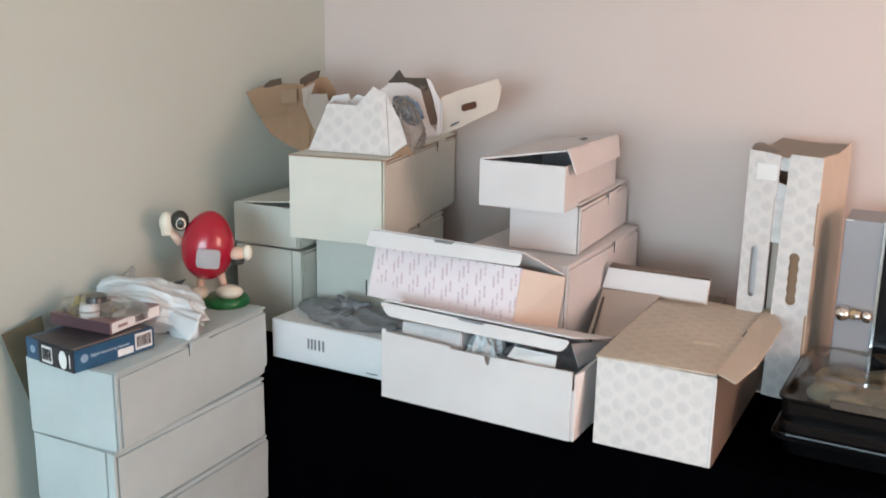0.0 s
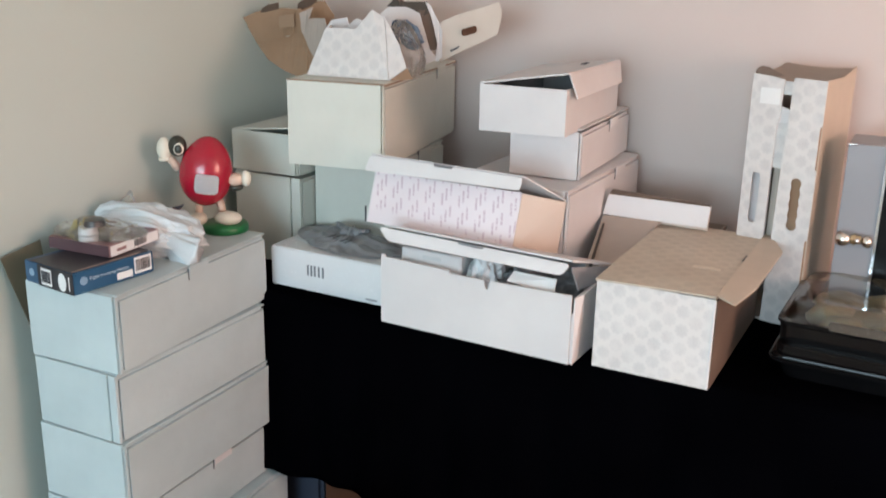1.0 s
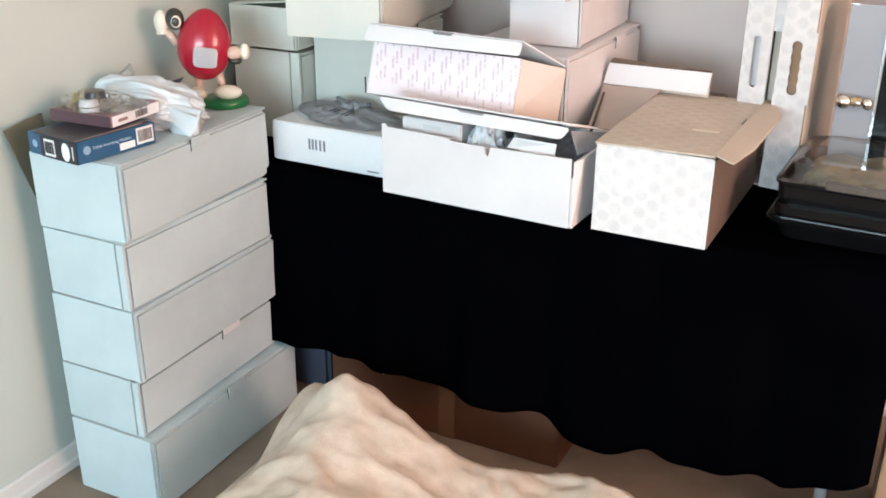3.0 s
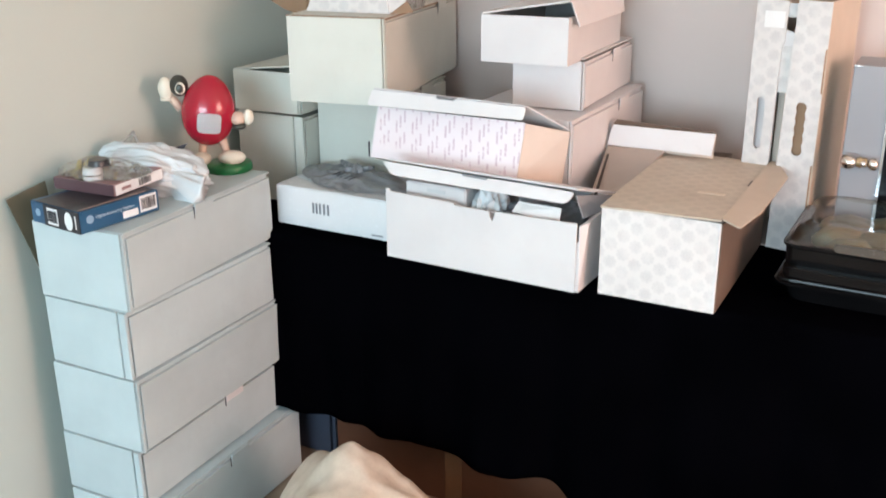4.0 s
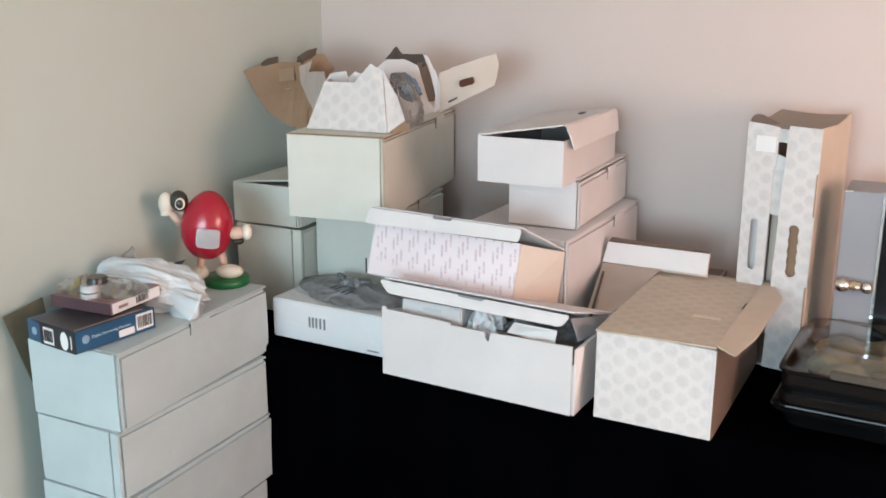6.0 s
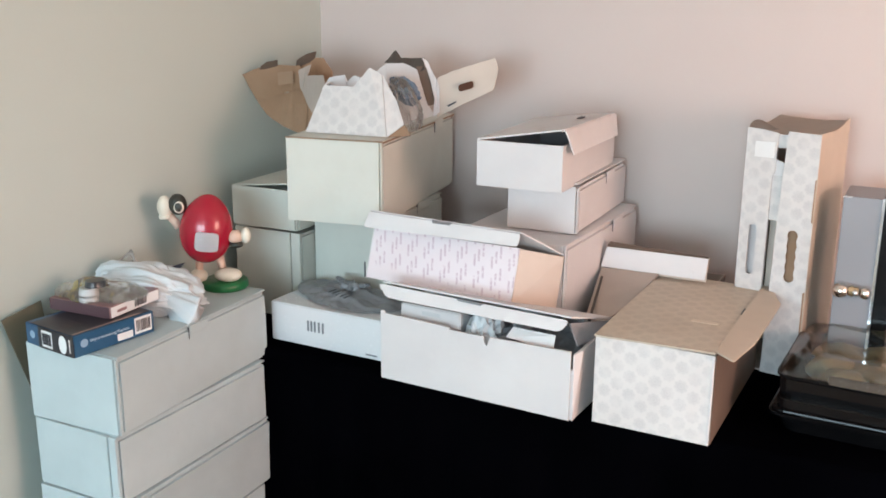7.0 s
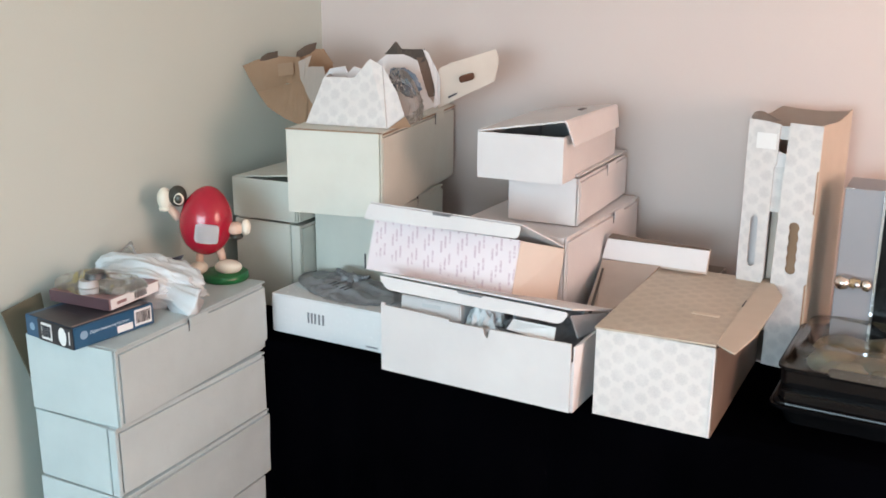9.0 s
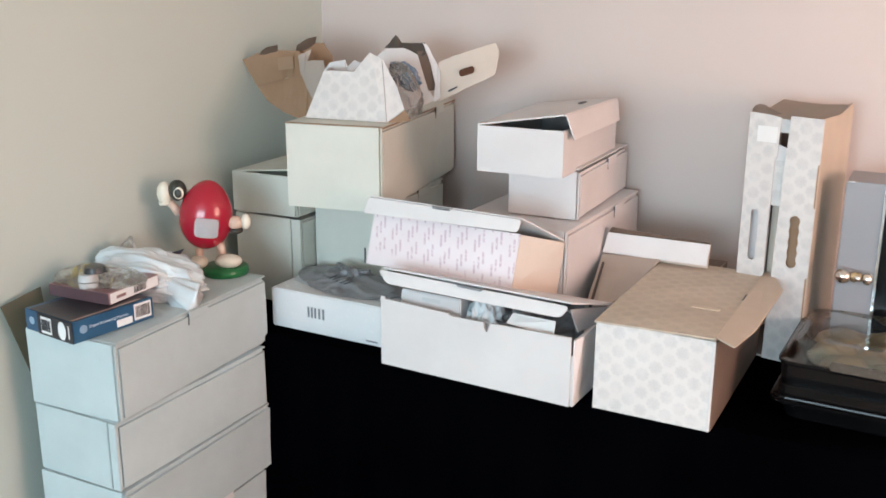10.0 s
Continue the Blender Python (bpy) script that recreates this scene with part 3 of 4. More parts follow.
part("lid", sheet(inside(wide, [(0.712, -0.572, 0.915), (1.218, -0.586, 0.915), (1.196, -0.822, 0.984), (0.712, -0.812, 0.994)]), 0.004, (0, 0, 1)), WHITE, wide)
part("tuck_flap", sheet(inside(wide, rounded([(0.702, -0.817, 0.992), (1.194, -0.827, 0.980), (1.176, -0.834, 0.953), (0.728, -0.824, 0.962)], 0.012)), 0.003, (0, -1, 0)), WHITE, wide)
part("flap_slot", sheet(inside(wide, [(0.915, -0.8245, 0.9875), (0.985, -0.8262, 0.9858), (0.978, -0.828, 0.981), (0.922, -0.8262, 0.983)]), 0.002, (0, -1, 0)), GREY_INK, wide, "dark cut slot")
part("dust_flap", sheet(inside(wide, [(1.194, -0.822, 0.972), (1.228, -0.585, 0.914), (1.224, -0.68, 0.906), (1.206, -0.80, 0.914)]), 0.003), GREY_BAG, wide, "grey film hanging from the lid end")
# what lies in it
inner = at(0.745, -0.785, 0.756, -2.6, "white_carton", "flat white carton packed inside the open box", "carton")
part("body", soft_box(0, 0.165, 0, 0.13, 0, 0.184, 0.003, 0.001, 51), WHITE, inner)
part("printed_mark", box(0.06, 0.11, -0.0008, -0.0002, 0.164, 0.173), surface("pale_mark", (0.55, 0.56, 0.57), (0.6, 0.61, 0.62), 0.6), inner, "pale grey printed mark")
wrap = crumpled((0.050, 0.05, 0.10), 3.1, 0.35, 3.4, 0.9)
ob = part("bubble_wrap", wrap, WHITE_BAG, smooth=True)
ob.matrix_world = pose(0.955, -0.755, 0.756, 0, 0, 10)
tagged(ob, "crumpled white bubble wrap inside the open box", "packing")
pack = crumpled((0.10, 0.075, 0.090), 7.7, 0.4, 2.6, 0.9)
ob = part("grey_bag", pack, GREY_BAG, smooth=True)
ob.matrix_world = pose(1.085, -0.72, 0.756, 0, 0, 20)
tagged(ob, "dark grey plastic bag stuffed in the open box", "plastic bag")
ob = part("white_paper", sheet([(0, 0, 0), (0.118, 0, -0.012), (0.118, 0.012, 0.022), (0.008, 0.02, 0.020)], 0.002), LABEL_WHITE)
ob.matrix_world = pose(1.035, -0.806, 0.908, 0, 0, -3)
tagged(ob, "folded white paper lying on the grey bag", "paper")

# ---- printed box that rests on the half-open lid ----
printed = at(0.605, -0.72, 0.962, 0, "open_mailer_box", "long box with pink printed side and splayed end", "cardboard box")
A, B_, C, D_ = (0.603, -0.716, 0.967), (1.008, -0.722, 0.961), (1.019, -0.700, 1.092), (0.618, -0.694, 1.094)
part("printed_side", sheet(inside(printed, [A, B_, C, D_]), 0.004, (0, 1, 0)), PRINTED, printed, "white side with slanting pink-grey print")
part("back_panel", sheet(inside(printed, [(0.605, -0.610, 0.928), (1.075, -0.604, 0.926), (1.09, -0.594, 1.056), (0.618, -0.594, 1.06)]), 0.004, (0, 1, 0)), WARM_LIT_CARD, printed)
part("base", sheet(inside(printed, [A, B_, (1.075, -0.604, 0.926), (0.605, -0.610, 0.928)]), 0.003, (0, 0, 1)), WARM_LIT_CARD, printed)
# Tan on the splayed end stands for warm light on white card.
part("end_panel", sheet(inside(printed, [(1.010, -0.721, 0.961), (1.079, -0.604, 0.925), (1.094, -0.600, 1.056), (1.021, -0.699, 1.090)]), 0.003, (-1, 0, 0)), WARM_LIT_CARD, printed, "plain end panel with warm light put into its tan")
part("end_panel", sheet(inside(printed, [(0.602, -0.716, 0.967), (0.602, -0.612, 0.928), (0.615, -0.596, 1.06), (0.616, -0.694, 1.094)]), 0.003, (1, 0, 0)), WHITE, printed)
part("lid", sheet(inside(printed, [(0.620, -0.596, 1.062), (1.092, -0.600, 1.060), (1.034, -0.728, 1.136), (0.624, -0.724, 1.144)]), 0.003, (0, 0, 1)), WHITE, printed)
part("tuck_flap", sheet(inside(printed, rounded([(0.624, -0.727, 1.143), (1.034, -0.731, 1.135), (1.029, -0.738, 1.106), (0.611, -0.734, 1.104)], 0.008)), 0.003, (0, -1, 0)), WHITE, printed)
part("crease_notch", sheet(inside(printed, [(0.80, -0.7265, 1.1405), (0.855, -0.727, 1.1395), (0.85, -0.735, 1.135), (0.805, -0.735, 1.136)]), 0.002, (0, -1, 0)), GREY_INK, printed, "dark cut notch")
part("side_edge", box(-0.006, -0.003, 0.003, 0.006, 0.005, 0.045), INK, printed, "dark open corner")

# ---- rosette box with a kraft lid ----
rose = at(1.252, -0.817, 0.75, -0.71, "patterned_box", "white box with grey rosettes and a tan lid", "cardboard box")
w, d, h = 0.256, 0.499, 0.207
part("body", tray_walls(w, d, h - 0.004, 0.005), [ROSETTE], rose)
part("front_edge", box(w - 0.003, w + 0.002, -0.0015, 0.003, 0.0, h - 0.006, 0.001, 1), WHITE, rose, "worn white corner edge")
# The shade on this side is put into the darker kraft colour.
part("side_panel", soft_box(w + 0.0005, w + 0.004, 0.004, d, 0, h - 0.006, 0.001, 0.0008, 55, 3), DARK_SHADED_KRAFT, rose, "plain side with shade put into its brown")
bm = box(-0.002, w + 0.002, -0.006, d + 0.03, h - 0.002, h + 0.002)
bmesh.ops.subdivide_edges(bm, edges=bm.edges[:], cuts=9, use_grid_fill=True)
for v in bm.verts:
    v.co.z += 0.004 * math.sin(v.co.x * 12) * math.sin(v.co.y * 7) + 0.002 * noise.noise(v.co * 9) - 0.002 * max(0, 1 - v.co.y / 0.03) + 0.006 * max(0.0, v.co.x / w) * max(0, 1 - v.co.y / 0.25)
part("lid", bm, ROSETTE_TAN, rose, "tan lid with faint rosettes", smooth=False)
flap = rounded([(w, 0.005, h + 0.002), (w + 0.044, -0.026, h - 0.002), (w + 0.062, 0.10, h - 0.002), (w + 0.066, 0.395, h + 0.001), (w + 0.02, 0.515, h + 0.003), (w, 0.525, h + 0.003)], 0.010, 4)
part("tuck_flap", sheet(flap, 0.0035, (0, 0, 1)), LID_TAN, rose, "tan tuck flap bent down over the side")
part("cut_slot", box(w - 0.004, w + 0.0, 0.275, 0.32, h + 0.0035, h + 0.005), INK, rose, "short dark cut")
part("pale_scuff", box(0.165, 0.225, 0.165, 0.18, h + 0.0060, h + 0.0072), surface("pale_scuff", (0.58, 0.50, 0.40), (0.64, 0.56, 0.46), 0.7), rose, "pale scuffed strip")

# ---- box behind it with the lid standing up ----
rear = at(1.118, -0.33, 0.75, -1.0, "open_mailer_box", "white mailer box with its lid standing open", "cardboard box")
# Shade inside the open box is put into the board colour.
part("body", tray_walls(0.262, 0.24, 0.17), GREY_SHADED_TAN, rear, "inner board with shade put into its grey-brown")
part("lid", sheet([(0.004, 0.010, 0.171), (0.258, 0.010, 0.171), (0.264, 0.016, 0.274), (0.004, 0.012, 0.279)], 0.003, (0, 1, 0)), WARM_LIT_CARD, rear, "tan lid standing up")
part("lid_fold", sheet([(0.004, 0.011, 0.284), (0.264, 0.006, 0.2765), (0.266, 0.0, 0.275), (-0.002, 0.0, 0.2735)], 0.002, (0, 0, 1)), DARK_SHADED_KRAFT, rear, "dark brown folded lid edge")
part("tuck_flap", sheet([(-0.002, 0.0, 0.273), (0.266, 0.0, 0.275), (0.262, -0.010, 0.221), (-0.012, -0.010, 0.220)], 0.003, (0, -1, 0)), WHITE, rear, "white tuck flap folded down")
part("dust_flap", sheet(inside(rear, [(1.108, -0.345, 0.968), (1.262, -0.345, 0.972), (1.232, -0.50, 0.93), (1.190, -0.625, 0.900), (1.150, -0.600, 0.900)]), 0.003, (0, 0, -1)), GREY_SHADED_TAN, rear, "grey-brown flap sloping out of the box")
part("fold_line", sheet(inside(rear, [(1.125, -0.400, 0.9605), (1.131, -0.400, 0.9607), (1.168, -0.600, 0.9045), (1.160, -0.600, 0.9043)]), 0.001, (0, 0, 1)), DARK_CARD, rear, "dark fold line")

# ---- console carton and the grey bag on it ----
console = at(0.303, -0.722, 0.75, -1.29, "console_carton", "flat glossy white carton with grey printed bars", "carton")
GLOSS = surface("gloss_card", (0.72, 0.73, 0.75), (0.78, 0.79, 0.81), 0.25, 5.0, 120.0, 0.03)
part("body", soft_box(0, 0.372, 0, 0.215, 0, 0.109, 0.003, 0.001, 60), GLOSS, console)
mark = bmesh.new()
for x0 in (0.120, 0.131, 0.142, 0.155, 0.168):
    box(x0, x0 + 0.0052, -0.0016, -0.0002, 0.044, 0.073, bm=mark)
part("logo_bars", mark, GREY_INK, console, "grey printed bars of a logo")
part("label_bar", box(0.305, 0.34, -0.0016, -0.0002, 0.010, 0.0135), GREY_INK, console, "small dark printed line")


def draped_bag(cx, cy, reach, peak, seed, rings=34, spokes=150):
    """A thin bag lying slack: folds run out from the knot to an uneven hem."""
    bm = bmesh.new()
    off = Vector((seed, -seed, 0.3))
    grid = []
    for i in range(rings + 1):
        f = i / rings
        row = []
        for k in range(spokes):
            a = 2 * math.pi * k / spokes
            c, q = math.cos(a), math.sin(a)
            span = reach(c, q) * (1 + 0.10 * noise.noise(Vector((c * 2, q * 2, seed))))
            fold = noise.noise(Vector((c * 2.1 + f, q * 2.1, f * 2.2)) + off)
            ridge = (1 - abs(noise.noise(Vector((c * 1.5 + 2 * f, q * 1.5 - f, f * 1.6)) - off))) ** 3
            fall = (1 - f) ** 1.25
            z = 0.003 + peak * fall + (0.008 * fold + 0.013 * ridge) * math.sin(math.pi * min(1.0, f * 1.05)) ** 0.8
            z += 0.004 * noise.noise(Vector((c * f * 9, q * f * 9, seed)))
            row.append(bm.verts.new((cx + span * f * c, cy + span * f * q, max(0.0015, z))))
        grid.append(row)
    for ra, rb in zip(grid, grid[1:]):
        for k in range(spokes):
            j = (k + 1) % spokes
            bm.faces.new((ra[k], ra[j], rb[j], rb[k]))
    bmesh.ops.remove_doubles(bm, verts=bm.verts, dist=0.0002)
    return bm


def bag_reach(c, q):
    """How far the bag spreads each way: long to the sides, short front and back."""
    side = 0.205 if c > 0 else 0.175
    return 1.0 / math.sqrt((c / side) ** 2 + (q / (0.075 if q > 0 else 0.118)) ** 2)


bag = part("grey_plastic_bag", draped_bag(0, 0, bag_reach, 0.017, 12.4), GREY_BAG, smooth=True)
bag.matrix_world = pose(0.468, -0.578, 0.8598, 0, 0, -14)
bag.modifiers.new("thickness", "SOLIDIFY").thickness = 0.0008
tagged(bag, "slack grey plastic bag knotted on the white carton", "plastic bag")
knot = bmesh.new()
for k in range(6):
    a = k * 1.05
    own = crumpled((0.020, 0.010, 0.012), 20.0 + k, 0.4, 2.5, 0.6, 3)
    bmesh.ops.transform(own, matrix=pose(0.012 * math.cos(a), 0.010 * math.sin(a), 0.018, 30 * math.sin(a), 25 * math.cos(a), 60 * k), verts=own.verts)
    merge(knot, own)
part("knotted_handles", knot, GREY_BAG, bag, "knotted handles", smooth=True)
for k, (ex, ey) in enumerate(((-0.060, 0.012), (0.045, 0.020))):
    loop = bmesh.new()
    prev = None
    for i in range(11):
        f = i / 10
        c = Vector((ex * math.sin(math.pi * f) * 1.1, ey * math.sin(math.pi * f) + 0.018 * (f - 0.5), 0.024 + 0.010 * math.sin(math.pi * f)))
        if prev is not None:
            rod(loop, prev, c, 0.0055, 0.0055, 0, 8)
        prev = c
    part("handle_loop", loop, GREY_BAG, bag, "twisted handle loop", smooth=True)
for k in range(5):
    x0 = -0.012 + 0.017 * k
    y0 = -0.046 - 0.002 * k
    bars = sheet([(x0, y0, 0.0245), (x0 + 0.006, y0, 0.0245), (x0 + 0.001, y0 - 0.024, 0.0205), (x0 - 0.005, y0 - 0.024, 0.0205)], 0.0008, (0, 0, 1))
    part("print_bar", bars, INK, bag, "dark printed bar")
sleeve = part("white_film", sheet([(0.0, 0.0, 0.0), (0.075, -0.028, 0.0), (0.10, 0.018, 0.004), (0.03, 0.045, 0.003)], 0.001, (0, 0, 1)), WHITE_BAG)
sleeve.matrix_world = pose(0.318, -0.640, 0.8602)
tagged(sleeve, "scrap of white film beside the grey bag", "plastic film")

# ---- tall patterned box ----
tall = at(1.449, -0.318, 0.75, -9.54, "tall_patterned_box", "tall narrow white carton with rosettes and cut slots", "cardboard box")
w, d, h = 0.176, 0.235, 0.612
bm = bmesh.new()
box(0.001, 0.004, 0.004, d, 0, h - 0.004, bm=bm)
box(0.004, w, d - 0.004, d, 0, h - 0.01, bm=bm)
box(0.004, w - 0.004, 0.004, d - 0.004, 0, 0.004, bm=bm)
part("body", bm, WARM_LIT_CARD, tall)
# The lid's tan is reused here to hold the side's warm, dim light.
part("side_panel", holed_panel([(0.004, 0), (d, 0), (d, h + 0.012), (0.19, h + 0.003), (0.12, h - 0.006), (0.05, h - 0.004), (0.004, h - 0.003)], [], 0, 0.004), LID_TAN, tall, "plain carton side with warm, dim light put into its tan").matrix_local = pose(w - 0.001, 0, 0, 0, 0, 90)
part("inner_panel", holed_panel([(0.055, 0.39), (0.125, 0.39), (0.125, 0.60), (0.055, 0.60)], [[(0.070, 0.532), (0.098, 0.532), (0.098, 0.568), (0.070, 0.568)]], 0.006, 0.003), ROSETTE, tall)
part("inner_panel", sheet([(0.070, 0.0055, 0.500), (0.098, 0.0055, 0.502), (0.098, 0.0045, 0.532), (0.073, 0.0045, 0.540)], 0.002, (0, 1, 0)), WHITE, tall, "bent white tongue")
part("front_panel", holed_panel([(0, 0), (0.066, 0), (0.067, 0.30), (0.069, 0.500), (0.074, 0.506), (0.076, h - 0.008), (0.045, h - 0.003), (0.0, h)], [slot_loop(0.024, 0.043, 0.247, 0.376)], 0, 0.0035), ROSETTE, tall, "front panel with a long rounded slot")
part("front_panel", holed_panel([(0.084, 0), (w - 0.004, 0), (w - 0.002, 0.113), (w - 0.007, 0.117), (w - 0.007, 0.222), (w - 0.001, 0.226), (w, 0.394), (w - 0.005, 0.398), (w - 0.005, 0.500), (w, 0.504), (w, h - 0.004), (0.099, h - 0.002), (0.092, 0.40)], [slot_loop(0.119, 0.145, 0.243, 0.374, 5, 0.003)], -0.003, 0.0035), ROSETTE, tall, "front panel with a scalloped slot")
# Two brown strips stand for the shade inside the seam notches.
part("seam_shadow_board", box(w - 0.007, w - 0.0045, 0.0008, 0.003, 0.117, 0.222), KRAFT, tall, "brown strip standing for the shade in a notch")
part("seam_shadow_board", box(w - 0.0055, w - 0.003, 0.0008, 0.003, 0.398, 0.500), KRAFT, tall, "brown strip standing for the shade in a notch")
part("inner_liner", box(0.100, 0.165, 0.013, 0.015, 0.20, 0.42), KRAFT, tall, "brown liner behind the slot")
part("inner_liner", box(0.012, 0.062, 0.026, 0.028, 0.20, 0.42), WHITE, tall)
part("inner_liner", box(0.062, 0.100, 0.040, 0.042, 0.16, 0.42), WARM_LIT_CARD, tall, "tan liner between the panels")
part("paper_label", box(0.022, 0.070, -0.0015, -0.0003, 0.543, 0.581), LABEL_WHITE, tall, "blank white paper label")
top = bmesh.new()
rows = []
for i in range(9):
    f = i / 8
    row = []
    for j in range(9):
        g = j / 8
        z = h - 0.006 - 0.010 * math.sin(math.pi * g) * (1 - 0.5 * f) + 0.014 * f * f
        row.append(top.verts.new((0.002 + (w - 0.004) * g, 0.004 + (d - 0.008) * f, z)))
    rows.append(row)
for a, b in zip(rows, rows[1:]):
    for j in range(8):
        top.faces.new((a[j], a[j + 1], b[j + 1], b[j]))
bmesh.ops.solidify(top, geom=top.faces[:], thickness=0.003)
part("top_flap", top, WARM_LIT_CARD, tall, "sagging tan top flap", smooth=True)
ear = bmesh.new()
cols = []
for i in range(7):
    a = radians(-30 + 33 * i)
    r = 0.016 + 0.003 * i / 6
    cols.append([ear.verts.new((0.016 - r * math.cos(a) * (1 - 0.9 * g) + 0.046 * g, 0.006 + 0.055 * (i / 6) * (1 - 0.4 * g), h - 0.004 + (0.020 * math.sin(radians(30 * i))) * (1 - g))) for g in (0, 0.35, 0.7, 1.0)])
for a, b in zip(cols, cols[1:]):
    for j in range(3):
        ear.faces.new((a[j], a[j + 1], b[j + 1], b[j]))
bmesh.ops.solidify(ear, geom=ear.faces[:], thickness=0.002)
part("curled_ear", ear, GREY_SHADED_TAN, tall, "curled corner ear", smooth=True)

# ---- grey metal case with a brass catch ----
case = thing("metal_case", pose(1.684, -0.352, 0.75), "upright grey metal case with a brass knob", "case")
part("body", soft_box(0, 0.086, 0, 0.15, 0, 0.471, 0.002, 0.0003, 70, 2), GREY_METAL, case)
part("edge_trim", box(0.0835, 0.0895, -0.004, 0.004, 0, 0.473, 0.0015), CHROME, case, "bright polished edge strip")
part("corner_glint", box(-0.001, 0.020, -0.003, 0.001, 0.468, 0.4725, 0.001, 1), CHROME, case, "bright corner strip")
part("black_side", soft_box(0.090, 0.125, 0.004, 0.15, 0, 0.471, 0.002, 0.0003, 71, 2), BLACK_PLASTIC, case, "black padded side")
knob = bmesh.new()
ball(knob, (0.018, -0.024, 0.251), (0.019, 0.019, 0.018))
knob_ob = part("brass_knob", knob, PALE_BRASS, case, "polished brass knob", smooth=True)
bm = bmesh.new()
rod(bm, (0.034, -0.020, 0.251), (0.056, -0.017, 0.251), 0.0115, 0.0115)
rod(bm, (0.040, -0.019, 0.251), (0.044, -0.0185, 0.251), 0.0145, 0.0145)
rod(bm, (0.018, -0.010, 0.251), (0.018, 0.002, 0.251), 0.009, 0.011)
part("barrel", bm, BRASS, knob_ob)
bm = bmesh.new()
ball(bm, (0.050, -0.030, 0.251), (0.007, 0.006, 0.007))
part("stud", bm, CHROME, knob_ob, "bright round stud", smooth=True)
bm = bmesh.new()
ball(bm, (0.070, -0.018, 0.249), (0.013, 0.014, 0.0155))
rod(bm, (0.070, -0.010, 0.249), (0.070, 0.002, 0.249), 0.008, 0.010)
part("barrel_end", bm, PALE_BRASS, knob_ob, "pale rounded end", smooth=True)

# ---- black trays ----
low = thing("food_tray", pose(1.835, -0.512, 0.75, 0, 0, -2), "glossy black lidded tray at the bottom of a stack", "tray", "stacked trays")
part("base", loft([(0.39, 0.31, 0.03, 0.0), (0.42, 0.34, 0.03, 0.038), (0.450, 0.372, 0.03, 0.042), (0.452, 0.374, 0.03, 0.049), (0.43, 0.35, 0.03, 0.051)]), BLACK_PLASTIC, low)
part("lid", loft([(0.442, 0.364, 0.03, 0.0515), (0.440, 0.362, 0.03, 0.055), (0.424, 0.346, 0.03, 0.058), (0.4245, 0.3465, 0.03, 0.0765), (0.42, 0.342, 0.03, 0.0785)]), BLACK_PLASTIC, low, "black lid with a rolled edge")
high = thing("food_tray", pose(1.838, -0.500, 0.829, 0, 0, -2), "glossy black tray with a clear lid over cream cakes", "tray", "stacked trays")
part("base", loft([(0.432, 0.318, 0.03, 0.0), (0.436, 0.322, 0.03, 0.036), (0.446, 0.330, 0.03, 0.040), (0.446, 0.330, 0.03, 0.046), (0.42, 0.304, 0.03, 0.046), (0.40, 0.284, 0.03, 0.008)]), BLACK_PLASTIC, high)
dome = loft([(0.440, 0.324, 0.03, 0.0465), (0.424, 0.308, 0.03, 0.050), (0.395, 0.28, 0.04, 0.080), (0.36, 0.245, 0.05, 0.087), (0.30, 0.19, 0.05, 0.084)], False, True)
lid = part("clear_lid", dome, HAZY, high, "clear plastic lid with reflections")
lid.visible_shadow = False
BROWN_FILM = surface("brown_film", (0.06, 0.05, 0.04), (0.1, 0.085, 0.07), 0.25)
part("label_strip", box(-0.115, 0.015, -0.166, -0.158, 0.040, 0.062, 0.003), BROWN_FILM, high, "dull brown label strip")
part("label_strip", box(0.022, 0.06, -0.166, -0.158, 0.040, 0.060, 0.003), DARK_PRINT, high, "dark label strip")
for i, (cx, cy, r) in enumerate(((-0.12, 0.075, 0.052), (-0.02, 0.085, 0.056), (0.09, 0.08, 0.055), (-0.125, -0.02, 0.05), (-0.03, -0.02, 0.058), (0.07, -0.02, 0.055), (0.145, 0.0, 0.045), (-0.09, -0.095, 0.045), (0.01, -0.095, 0.05), (0.10, -0.095, 0.046))):
    cake = crumpled((r * 1.12, r * 1.05, 0.030), 30.0 + i, 0.22, 1.9, 0.5, 4)
    ob = part("cream_cake", cake, CREAM_WAX, smooth=True)
    ob.matrix_world = high.matrix_world @ pose(cx, cy, 0.0085, 0, 0, 40 * i)
    tagged(ob, "pale cream cake under the clear tray lid", "cake", "cakes in the tray")

